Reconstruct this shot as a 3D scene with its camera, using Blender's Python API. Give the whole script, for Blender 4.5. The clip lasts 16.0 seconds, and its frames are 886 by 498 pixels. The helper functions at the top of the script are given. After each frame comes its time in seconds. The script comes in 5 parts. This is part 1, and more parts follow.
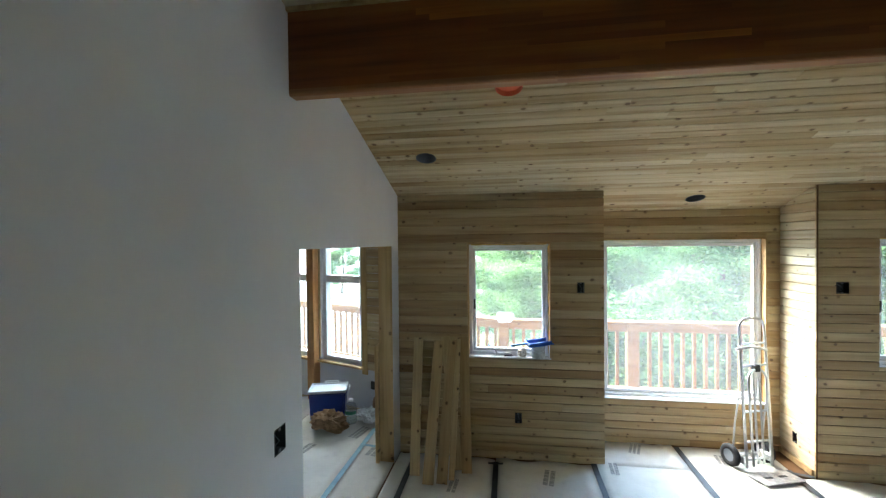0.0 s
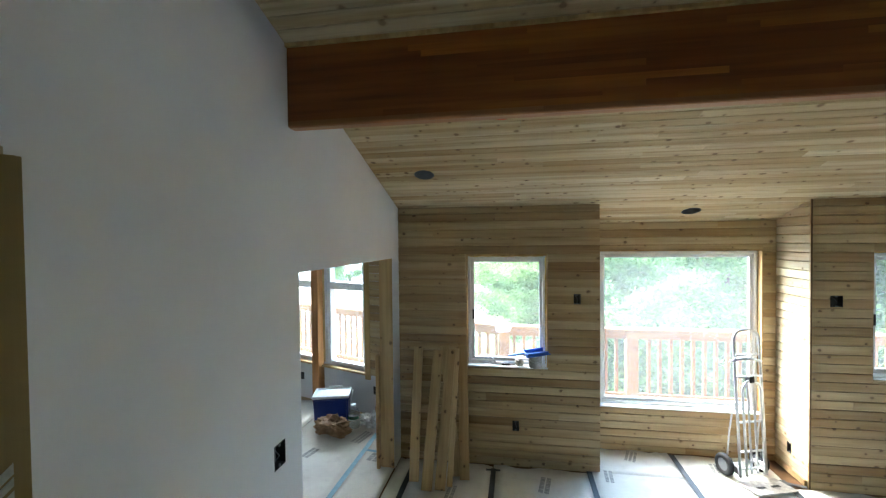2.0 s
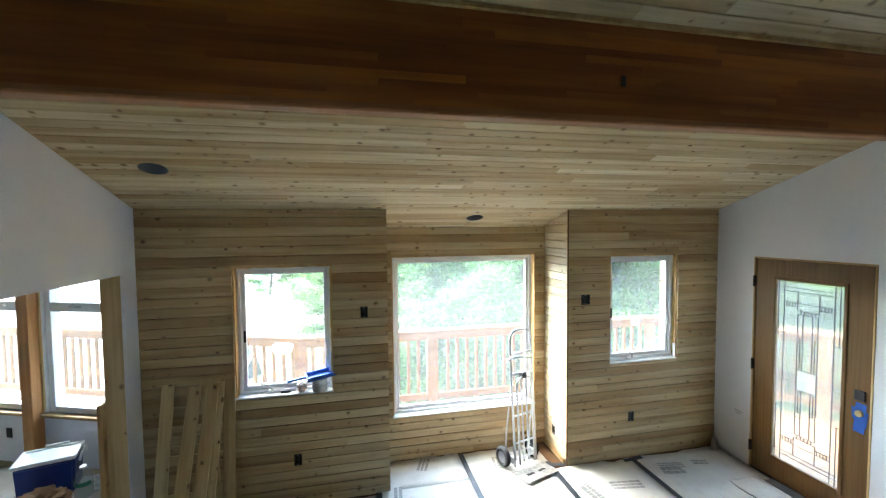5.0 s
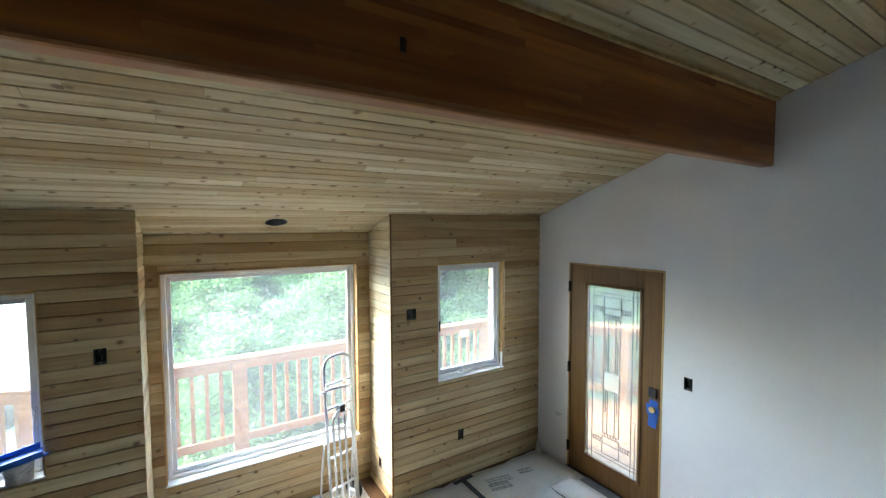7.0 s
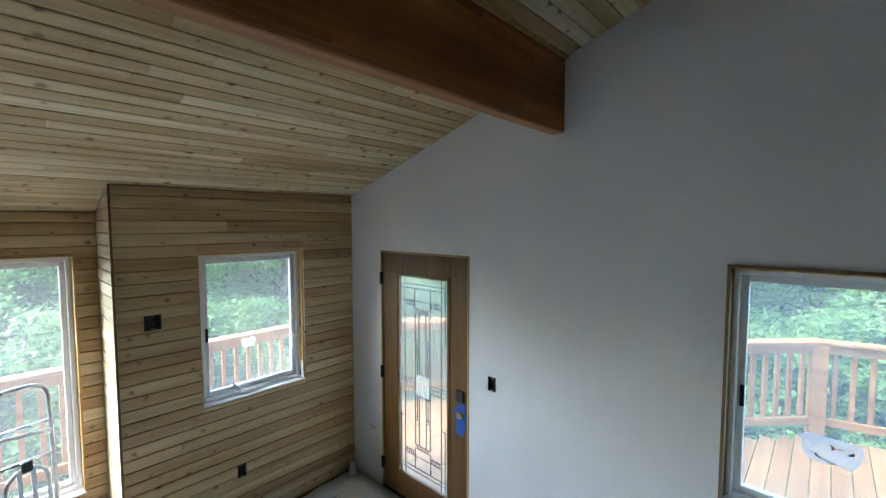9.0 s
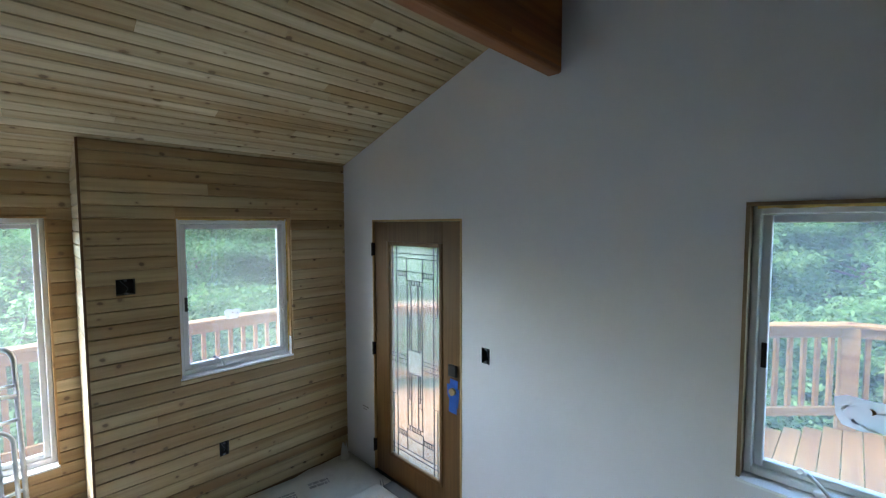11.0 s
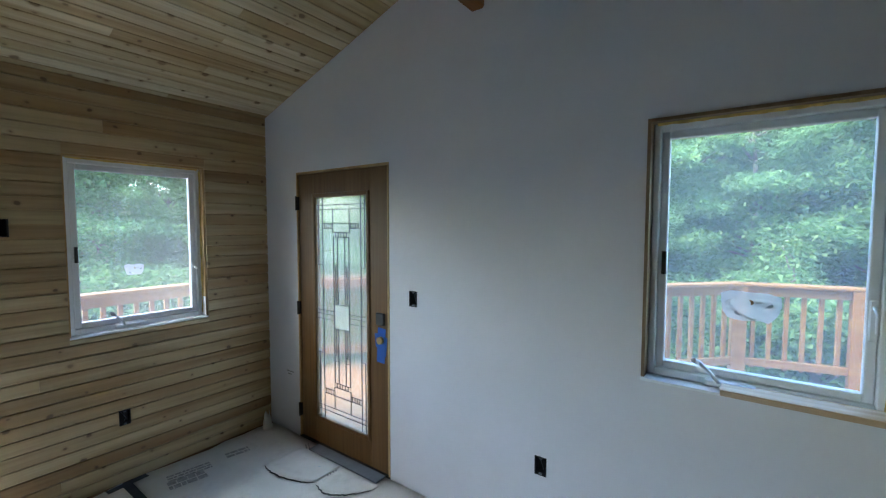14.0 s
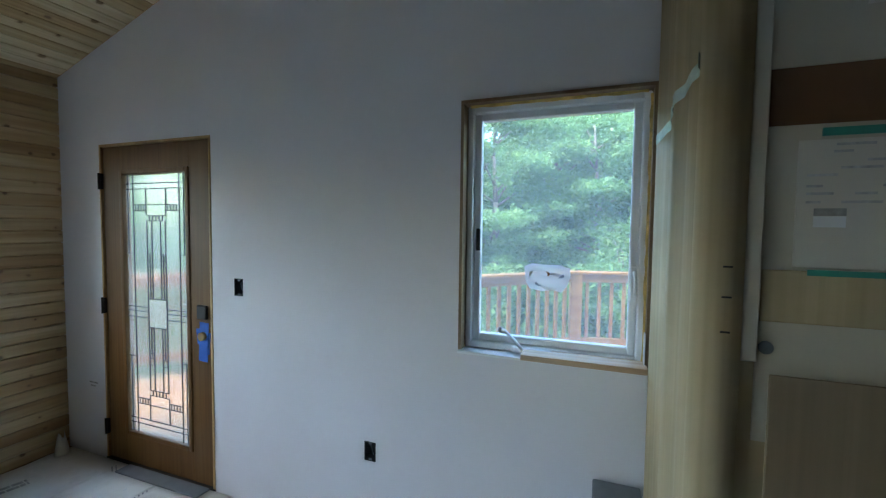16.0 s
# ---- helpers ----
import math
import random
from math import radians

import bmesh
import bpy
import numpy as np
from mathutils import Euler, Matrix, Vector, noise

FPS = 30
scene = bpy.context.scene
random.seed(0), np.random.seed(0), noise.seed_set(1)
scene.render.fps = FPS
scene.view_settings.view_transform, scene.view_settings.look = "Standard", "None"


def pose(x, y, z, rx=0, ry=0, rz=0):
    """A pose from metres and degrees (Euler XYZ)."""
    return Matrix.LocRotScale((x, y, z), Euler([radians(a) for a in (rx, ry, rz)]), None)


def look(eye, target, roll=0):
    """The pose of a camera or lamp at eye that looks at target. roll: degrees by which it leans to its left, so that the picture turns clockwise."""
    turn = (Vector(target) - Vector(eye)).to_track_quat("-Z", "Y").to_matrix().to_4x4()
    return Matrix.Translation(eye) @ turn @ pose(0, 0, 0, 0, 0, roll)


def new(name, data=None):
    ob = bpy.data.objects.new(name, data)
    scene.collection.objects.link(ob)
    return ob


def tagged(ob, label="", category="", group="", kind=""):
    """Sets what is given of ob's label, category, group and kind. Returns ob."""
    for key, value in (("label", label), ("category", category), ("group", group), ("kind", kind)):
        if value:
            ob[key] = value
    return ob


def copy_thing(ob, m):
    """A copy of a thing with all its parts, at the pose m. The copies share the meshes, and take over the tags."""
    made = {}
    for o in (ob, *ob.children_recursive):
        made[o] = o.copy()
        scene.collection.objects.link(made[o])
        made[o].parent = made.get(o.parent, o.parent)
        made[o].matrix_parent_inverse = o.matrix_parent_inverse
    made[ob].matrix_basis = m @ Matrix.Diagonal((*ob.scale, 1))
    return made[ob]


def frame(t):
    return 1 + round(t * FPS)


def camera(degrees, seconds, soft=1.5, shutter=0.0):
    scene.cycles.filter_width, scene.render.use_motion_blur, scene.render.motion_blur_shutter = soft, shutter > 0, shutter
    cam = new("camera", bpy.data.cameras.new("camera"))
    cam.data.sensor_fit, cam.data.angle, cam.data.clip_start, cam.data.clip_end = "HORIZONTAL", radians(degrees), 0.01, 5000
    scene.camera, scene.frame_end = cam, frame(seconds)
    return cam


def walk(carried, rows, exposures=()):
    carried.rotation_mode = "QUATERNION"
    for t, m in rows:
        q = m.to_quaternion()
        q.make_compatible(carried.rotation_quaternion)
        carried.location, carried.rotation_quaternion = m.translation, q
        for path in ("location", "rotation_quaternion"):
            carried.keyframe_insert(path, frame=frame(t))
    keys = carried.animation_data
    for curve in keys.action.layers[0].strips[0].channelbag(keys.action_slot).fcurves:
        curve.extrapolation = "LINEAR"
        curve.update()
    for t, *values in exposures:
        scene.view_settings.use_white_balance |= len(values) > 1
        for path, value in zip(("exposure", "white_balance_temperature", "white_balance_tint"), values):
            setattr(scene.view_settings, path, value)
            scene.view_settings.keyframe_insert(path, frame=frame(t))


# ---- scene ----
cam = camera(93.5, 16.0, soft=1.25)
PATH = [
    (0, (0.027, -0.053, 2.053), (-0.274, 1.924, 2.024), -0.6),
    (0.5, (0.021, -0.101, 2.176), (-0.342, 1.865, 2.144), -0.7),
    (1, (0.065, -0.105, 2.222), (-0.341, 1.853, 2.185), -0.8),
    (1.5, (0.081, -0.114, 2.209), (-0.306, 1.848, 2.174), -0.8),
    (2, (0.123, -0.13, 2.196), (-0.214, 1.841, 2.153), -0.6),
    (2.5, (0.141, -0.147, 2.221), (-0.13, 1.834, 2.161), -0.6),
    (3, (0.168, -0.148, 2.241), (-0.031, 1.842, 2.181), -0.7),
    (3.2, (0.194, -0.144, 2.259), (0.043, 1.849, 2.201), -0.7),
    (5.3, (0.688, 0.336, 2.356), (1.183, 2.271, 2.251), -0.6),
    (5.5, (0.752, 0.363, 2.362), (1.278, 2.29, 2.256), -0.7),
    (6, (0.895, 0.506, 2.373), (1.547, 2.393, 2.259), -0.6),
    (6.5, (1.028, 0.638, 2.39), (1.875, 2.447, 2.282), -0.2),
    (7, (1.158, 0.708, 2.413), (2.212, 2.404, 2.302), -0.2),
    (7.5, (1.356, 0.729, 2.419), (2.539, 2.337, 2.301), -0.4),
    (8, (1.631, 0.727, 2.405), (2.903, 2.266, 2.282), -0.4),
    (8.5, (1.862, 0.737, 2.346), (3.234, 2.187, 2.221), -0.2),
    (9, (2.147, 0.756, 2.279), (3.615, 2.109, 2.155), -0.0),
    (9.2, (2.26, 0.764, 2.256), (3.77, 2.069, 2.13), 0.2),
    (11.5, (2.396, 0.783, 1.936), (3.804, 2.199, 1.82), -0.2),
    (12, (2.401, 0.797, 1.859), (3.812, 2.209, 1.746), -0.2),
    (12.5, (2.406, 0.782, 1.804), (3.864, 2.146, 1.688), -0.2),
    (13, (2.407, 0.771, 1.746), (3.908, 2.088, 1.629), -0.1),
    (13.5, (2.408, 0.758, 1.71), (3.958, 2.016, 1.594), -0.1),
    (14, (2.435, 0.731, 1.658), (4.05, 1.904, 1.543), 0.1),
    (14.5, (2.461, 0.705, 1.631), (4.143, 1.78, 1.513), 0.1),
    (15, (2.487, 0.677, 1.599), (4.218, 1.671, 1.481), 0.2),
    (15.5, (2.549, 0.603, 1.563), (4.337, 1.493, 1.457), 0.4),
    (16, (2.621, 0.5, 1.55), (4.491, 1.203, 1.448), 0.7),
]
walk(cam, [(t, look(eye, target, roll)) for t, eye, target, roll in PATH],
     exposures=[(0.0, 4.83, 6500, 6), (1.0, 4.98, 6500, 6), (3.0, 5.13, 6500, 6), (5.5, 5.0, 6450, 6), (9.0, 4.46, 6150, 7), (12.0, 4.13, 5900, 7), (16.0, 4.05, 5800, 7)])

# ---- light: overcast daylight ----
world = bpy.data.worlds.new("overcast_sky")
scene.world = world
world.use_nodes = True
wn, wl = world.node_tree.nodes, world.node_tree.links
sky = wn.new("ShaderNodeTexSky")
sky.sky_type = "NISHITA"
sky.sun_disc = False
sky.sun_elevation, sky.sun_rotation = radians(50), radians(312)
sky.air_density, sky.dust_density = 1.0, 2.0
wl.new(sky.outputs[0], wn["Background"].inputs[0])
wn["Background"].inputs[1].default_value = 0.15
sun = new("sun", bpy.data.lights.new("sun", "SUN"))
sun.data.energy, sun.data.angle, sun.data.color = 0.28, radians(90), (0.80, 0.89, 1.0)
sun.matrix_world = look((-4.4, 4.0, 7.2), (0, 0, 0))

# ---- materials ----


class Nodes:
    """A small builder of node trees."""

    def __init__(self, name):
        self.mat = bpy.data.materials.new(name)
        self.mat.use_nodes = True
        self.nt = self.mat.node_tree
        self.bsdf = self.nt.nodes["Principled BSDF"]
        self.out = self.nt.nodes["Material Output"]

    def add(self, kind, **values):
        n = self.nt.nodes.new("ShaderNode" + kind)
        for k, v in values.items():
            n.inputs[k.replace("_", " ")].default_value = v
        return n

    def link(self, a, b):
        self.nt.links.new(a, b)

    def math(self, op, a, b=0.0):
        n = self.nt.nodes.new("ShaderNodeMath")
        n.operation = op
        for i, v in enumerate((a, b)):
            if isinstance(v, (int, float)):
                n.inputs[i].default_value = v
            else:
                self.link(v, n.inputs[i])
        return n.outputs[0]

    def ramp(self, fac, stops):
        n = self.nt.nodes.new("ShaderNodeValToRGB")
        els = n.color_ramp.elements
        while len(els) < len(stops):
            els.new(0.5)
        for e, (p, c) in zip(els, stops):
            e.position, e.color = p, (*c, 1)
        self.link(fac, n.inputs[0])
        return n.outputs[0]

    def mix(self, fac, a, b, mode="MIX"):
        n = self.nt.nodes.new("ShaderNodeMix")
        n.data_type, n.blend_type = "RGBA", mode
        for i, v in ((0, fac), (6, a), (7, b)):
            if isinstance(v, (int, float)):
                n.inputs[i].default_value = v
            elif isinstance(v, tuple):
                n.inputs[i].default_value = (*v, 1)
            else:
                self.link(v, n.inputs[i])
        return n.outputs[2]

    def coords(self, scale, shift=None, kind="Object"):
        tc = self.nt.nodes.new("ShaderNodeTexCoord")
        src = tc.outputs[kind]
        if shift is not None:
            v = self.nt.nodes.new("ShaderNodeVectorMath")
            v.operation = "MULTIPLY_ADD"
            self.link(shift, v.inputs[0])
            v.inputs[1].default_value = (37.0, 23.0, 17.0)
            self.link(src, v.inputs[2])
            src = v.outputs[0]
        m = self.nt.nodes.new("ShaderNodeMapping")
        m.inputs["Scale"].default_value = scale
        self.link(src, m.inputs[0])
        return m.outputs[0]

    def noise(self, vec, scale=1.0, detail=4.0, rough=0.55):
        n = self.add("TexNoise", Scale=scale, Detail=detail, Roughness=rough)
        self.link(vec, n.inputs["Vector"])
        return n.outputs["Fac"]

    def bump(self, height, strength=0.2, distance=0.01):
        n = self.add("Bump", Strength=strength, Distance=distance)
        self.link(height, n.inputs["Height"])
        self.link(n.outputs[0], self.bsdf.inputs["Normal"])

    def finish(self, colour, rough=0.5, metal=0.0, spec=0.5):
        b = self.bsdf.inputs
        for key, v in (("Base Color", colour), ("Roughness", rough)):
            if isinstance(v, tuple):
                b[key].default_value = (*v, 1)
            elif isinstance(v, (int, float)):
                b[key].default_value = v
            else:
                self.link(v, b[key])
        b["Metallic"].default_value = metal
        b["Specular IOR Level"].default_value = spec
        return self.mat


def random_of(n, island):
    if island:
        return n.nt.nodes.new("ShaderNodeNewGeometry").outputs["Random Per Island"]
    return n.nt.nodes.new("ShaderNodeObjectInfo").outputs["Random"]


def wood(name, tones, grain_axis=0, island=False, knots=1.0, plane=(0, 2), rough=0.55, knot_colour=(0.09, 0.05, 0.024), fine=1.0, bump=0.15, spec=0.3, knot_size=1.0, vein=((0.78, 0.66, 0.52), (1.08, 1.08, 1.06))):
    """Boards with grain along one local axis; each board takes its own tone and its own piece of grain."""
    n = Nodes(name)
    rnd = random_of(n, island)
    stretch = [26.0 * fine] * 3
    stretch[grain_axis] = 1.1
    grain = n.noise(n.coords(stretch, rnd), 1.0, 6.0, 0.6)
    wide = [6.0] * 3
    wide[grain_axis] = 0.5
    streak = n.noise(n.coords(wide, rnd), 1.0, 3.0, 0.5)
    base = n.ramp(rnd, [(i / (len(tones) - 1), c) for i, c in enumerate(tones)])
    dark = n.ramp(grain, [(0.30, (0.62, 0.55, 0.46)), (0.55, (1.0, 1.0, 1.0)), (0.75, (1.1, 1.08, 1.02))])
    col = n.mix(0.75, base, dark, "MULTIPLY")
    warm = n.ramp(streak, [(0.38, vein[0]), (0.55, (1.0, 1.0, 1.0)), (0.7, vein[1])])
    col = n.mix(0.8, col, warm, "MULTIPLY")
    if knots > 0:
        v = n.add("TexVoronoi", Scale=9.5, Randomness=1.0)
        v.voronoi_dimensions = "2D"
        squash = [1.0] * 3
        squash[grain_axis] = 0.8
        parts, flat = n.nt.nodes.new("ShaderNodeSeparateXYZ"), n.nt.nodes.new("ShaderNodeCombineXYZ")
        warp = n.nt.nodes.new("ShaderNodeVectorMath")
        warp.operation = "MULTIPLY_ADD"
        wob = n.add("TexNoise", Scale=38.0, Detail=2.0)
        n.link(n.coords([1, 1, 1], rnd), wob.inputs["Vector"])
        n.link(wob.outputs["Color"], warp.inputs[0])
        warp.inputs[1].default_value = (0.012, 0.012, 0.012)
        n.link(n.coords(squash, rnd), warp.inputs[2])
        n.link(warp.outputs[0], parts.inputs[0])
        n.link(parts.outputs[plane[0]], flat.inputs[0])
        n.link(parts.outputs[plane[1]], flat.inputs[1])
        n.link(flat.outputs[0], v.inputs["Vector"])
        keep = n.nt.nodes.new("ShaderNodeSeparateColor")
        n.link(v.outputs["Color"], keep.inputs[0])
        size = n.math("MULTIPLY", n.math("GREATER_THAN", keep.outputs[0], 1.0 - 0.48 * knots), n.math("ADD", n.math("MULTIPLY", n.math("POWER", keep.outputs[1], 1.5), 0.13 * knot_size), 0.045 * knot_size))
        soft = n.math("SUBTRACT", size, v.outputs["Distance"])
        core = n.nt.nodes.new("ShaderNodeMapRange")
        core.inputs[1].default_value, core.inputs[2].default_value = -0.035, 0.03
        n.link(soft, core.inputs[0])
        halo = n.nt.nodes.new("ShaderNodeMapRange")
        halo.inputs[1].default_value, halo.inputs[2].default_value = -0.12, 0.0
        n.link(soft, halo.inputs[0])
        there = n.math("GREATER_THAN", size, 0.01)
        col = n.mix(n.math("MULTIPLY", n.math("MULTIPLY", halo.outputs[0], 0.35), there), col, (0.28, 0.15, 0.07))
        col = n.mix(n.math("MULTIPLY", n.math("MULTIPLY", core.outputs[0], n.math("ADD", n.math("MULTIPLY", keep.outputs[2], 0.45), 0.5)), there), col, knot_colour)
    n.bump(grain, bump, 0.004)
    return n.finish(col, rough, 0.0, spec)


def plain(name, colour, rough=0.5, metal=0.0, vary=0.12, scale=6.0, bump=0.08, grime=0.0, spec=0.5):
    n = Nodes(name)
    c = n.coords((1, 1, 1))
    big = n.noise(c, scale, 5.0, 0.6)
    fine = n.noise(c, scale * 22, 3.0, 0.6)
    lo = tuple(x * (1 - vary) for x in colour)
    hi = tuple(min(1.0, x * (1 + vary)) for x in colour)
    col = n.ramp(big, [(0.3, lo), (0.7, hi)])
    if grime > 0:
        spots = n.noise(c, scale * 3.1, 6.0, 0.7)
        col = n.mix(n.math("MULTIPLY", n.ramp(spots, [(0.52, (0, 0, 0)), (0.68, (1, 1, 1))]), grime), col, (0.12, 0.10, 0.08))
    r = n.nt.nodes.new("ShaderNodeMapRange")
    r.inputs[3].default_value, r.inputs[4].default_value = max(0.02, rough - 0.08), min(1.0, rough + 0.08)
    n.link(fine, r.inputs[0])
    if bump > 0:
        n.bump(fine, bump, 0.003)
    return n.finish(col, r.outputs[0], metal, spec)


def cardboard(name, colour, axis=2):
    """Corrugated board: soft flutes along one axis, scuffs and faint stains."""
    n = Nodes(name)
    stretch = [55.0] * 3
    stretch[axis] = 0.5
    flute = n.noise(n.coords(stretch), 1.0, 3.0, 0.5)
    wide = [7.0] * 3
    wide[axis] = 0.6
    band = n.noise(n.coords(wide), 1.0, 4.0, 0.6)
    stain = n.noise(n.coords((1, 1, 1)), 2.2, 5.0, 0.65)
    col = n.ramp(band, [(0.3, tuple(x * 0.86 for x in colour)), (0.7, tuple(min(1, x * 1.12) for x in colour))])
    col = n.mix(0.6, col, n.ramp(flute, [(0.3, (0.86, 0.85, 0.82)), (0.6, (1.04, 1.04, 1.04))]), "MULTIPLY")
    col = n.mix(0.5, col, n.ramp(stain, [(0.35, (0.82, 0.80, 0.76)), (0.6, (1.0, 1.0, 1.0))]), "MULTIPLY")
    n.bump(flute, 0.25, 0.004)
    return n.finish(col, 0.8, 0.0, 0.25)


def clear_glass(name, veil=0.04, tint=(0.95, 0.99, 0.97)):
    n = Nodes(name)
    tr = n.add("BsdfTransparent", Color=(*tint, 1))
    gl = n.add("BsdfGlossy", Roughness=0.01)
    fr = n.add("LayerWeight", Blend=0.5)
    mx = n.nt.nodes.new("ShaderNodeMixShader")
    n.link(n.math("ADD", n.math("MULTIPLY", n.math("POWER", fr.outputs["Facing"], 4.0), 0.5), 0.025), mx.inputs[0])
    n.link(tr.outputs[0], mx.inputs[1])
    n.link(gl.outputs[0], mx.inputs[2])
    # translucent film: some dust, and for windows the outdoor glare put in with it
    film = n.noise(n.coords((1, 1, 1)), 3.0, 5.0, 0.6)
    df = n.add("BsdfTranslucent", Color=(0.9, 0.95, 0.95, 1))
    mx2 = n.nt.nodes.new("ShaderNodeMixShader")
    n.link(n.math("ADD", n.math("MULTIPLY", film, veil * 0.7), veil * 0.65), mx2.inputs[0])
    n.link(mx.outputs[0], mx2.inputs[1])
    n.link(df.outputs[0], mx2.inputs[2])
    n.link(mx2.outputs[0], n.out.inputs[0])
    return n.mat


def textured_glass(name, rough, tint, frost=0.0):
    n = Nodes(name)
    b = n.bsdf.inputs
    b["Transmission Weight"].default_value, b["IOR"].default_value = 1.0, 1.3
    n.bump(n.noise(n.coords((1, 1, 1)), 45.0, 3.0), 0.25, 0.004)
    n.finish(tint, rough)
    if frost > 0:
        tl = n.add("BsdfTranslucent", Color=(0.95, 0.88, 0.70, 1))
        mx = n.nt.nodes.new("ShaderNodeMixShader")
        mx.inputs[0].default_value = frost
        n.link(n.bsdf.outputs[0], mx.inputs[1])
        n.link(tl.outputs[0], mx.inputs[2])
        n.link(mx.outputs[0], n.out.inputs[0])
    return n.mat


CEDAR_TONES = [(0.554, 0.412, 0.226), (0.441, 0.311, 0.158), (0.621, 0.475, 0.271), (0.497, 0.350, 0.181), (0.362, 0.237, 0.113), (0.599, 0.463, 0.266), (0.678, 0.542, 0.339)]
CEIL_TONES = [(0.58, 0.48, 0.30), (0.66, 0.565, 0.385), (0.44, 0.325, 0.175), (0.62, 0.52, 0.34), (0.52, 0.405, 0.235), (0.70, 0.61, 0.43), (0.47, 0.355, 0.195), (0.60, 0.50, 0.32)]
M_PLANK = wood("knotty_cedar_planking", CEDAR_TONES, 0, False, 0.80, rough=0.45, knot_colour=(0.12, 0.065, 0.030), knot_size=0.68, spec=0.5)
M_CEIL = wood("knotty_ceiling_boards", CEIL_TONES, 0, True, 0.85, (0, 1), knot_size=0.85, knot_colour=(0.17, 0.105, 0.055))
# right alcove side: slightly paler wood, with the window's strong light painted in
M_PLANKLIT = wood("window_lit_planking", [(0.62, 0.53, 0.37), (0.70, 0.61, 0.44), (0.66, 0.57, 0.40), (0.58, 0.48, 0.32)], 0, False, 0.5, rough=0.45, knot_colour=(0.17, 0.10, 0.05), knot_size=0.8, spec=0.5)
M_BEAM = wood("stained_laminated_fir", [(0.35, 0.125, 0.028), (0.28, 0.097, 0.021), (0.365, 0.133, 0.031), (0.31, 0.109, 0.024), (0.37, 0.135, 0.031), (0.295, 0.102, 0.022)], 0, True, 0.0, rough=0.45, fine=1.2, spec=0.3, vein=((0.52, 0.42, 0.34), (1.6, 1.5, 1.25)))
# beam's bottom lamination: light off the floor painted in as paler wood
M_BEAMFOOT = wood("floor_lit_lamination", [(0.42, 0.20, 0.09), (0.38, 0.17, 0.075)], 0, True, 0.0, rough=0.45, fine=1.2)
M_STUD = wood("raw_pine_stud", [(0.55, 0.37, 0.18), (0.60, 0.42, 0.22)], 2, False, 0.5)
M_BOARD = wood("cut_cedar_board", [(0.46, 0.32, 0.16), (0.60, 0.45, 0.25), (0.40, 0.27, 0.13), (0.56, 0.41, 0.22), (0.64, 0.48, 0.28)], 2, False, 0.7)
M_BUCK = wood("dark_brown_raw_buck", [(0.26, 0.18, 0.10), (0.21, 0.14, 0.08)], 2, False, 0.3)
M_POST = wood("varnished_fir_post", [(0.42, 0.19, 0.065), (0.45, 0.21, 0.075)], 2, False, 0.0, rough=0.4)
M_DOOR = wood("stained_door_wood", [(0.150, 0.080, 0.026), (0.156, 0.084, 0.028)], 2, False, 0.0, rough=0.5, fine=2.2, bump=0.05, vein=((0.90, 0.86, 0.80), (1.06, 1.05, 1.04)))
M_JAMB = wood("pale_jamb_wood", [(0.50, 0.34, 0.15), (0.55, 0.38, 0.18)], 2, False, 0.0)
M_RAIL = wood("red_stained_deck_timber", [(0.24, 0.118, 0.040), (0.26, 0.132, 0.047), (0.22, 0.105, 0.034)], 0, False, 0.2, rough=0.65)
M_DECK = wood("cedar_deck_board", [(0.205, 0.105, 0.036), (0.225, 0.118, 0.043), (0.185, 0.093, 0.031)], 0, False, 0.2, (0, 1), 0.7)
M_DRYWALL = plain("primed_drywall", (0.705, 0.70, 0.725), 0.75, 0, 0.035, 1.6, 0.05, spec=0.25)
M_VINYL = plain("white_vinyl_frame", (0.80, 0.82, 0.84), 0.35, 0, 0.03, 5.0, 0.02)
M_SILLBOARD = wood("planed_pale_fir", [(0.62, 0.49, 0.36), (0.64, 0.51, 0.38)], 0, False, 0.0)
M_FOAM = plain("yellow_spray_foam", (0.62, 0.44, 0.13), 0.85, 0, 0.4, 14.0, 0.9, 0.4)
M_PAPER = plain("floor_protection_paper", (0.66, 0.645, 0.60), 0.8, 0, 0.10, 2.2, 0.25, 0.12, 0.2)
M_TAPE = plain("dark_cloth_tape", (0.045, 0.055, 0.07), 0.55, 0, 0.3, 9.0, 0.2)
M_BLUETAPE = plain("blue_painters_tape", (0.02, 0.10, 0.42), 0.7, 0, 0.12, 20.0, 0.2)
M_PALEBLUE = plain("pale_blue_tape", (0.22, 0.40, 0.52), 0.7, 0, 0.12, 20.0, 0.2)
M_FAINT = plain("faint_print_ink", (0.50, 0.50, 0.50), 0.8, 0, 0.3, 40.0, 0.0)
M_INK = plain("grey_print_ink", (0.33, 0.33, 0.32), 0.8, 0, 0.3, 40.0, 0.0)
M_BLACK = plain("black_plastic_box", (0.012, 0.012, 0.014), 0.45, 0, 0.3, 20.0, 0.1)
M_DARKMETAL = plain("dark_bronze_metal", (0.03, 0.026, 0.022), 0.4, 0.7, 0.2, 20.0, 0.05)
M_ALU = plain("brushed_aluminium", (0.62, 0.64, 0.66), 0.32, 1.0, 0.08, 30.0, 0.05)
M_RUBBER = plain("black_rubber", (0.02, 0.022, 0.025), 0.7, 0, 0.2, 20.0, 0.2)
M_BRASS = plain("brass_latch", (0.62, 0.47, 0.22), 0.3, 1.0, 0.1, 20.0, 0.02)
M_LEAD = plain("dark_lead_came", (0.03, 0.03, 0.032), 0.45, 0.6, 0.2, 30.0, 0.1)
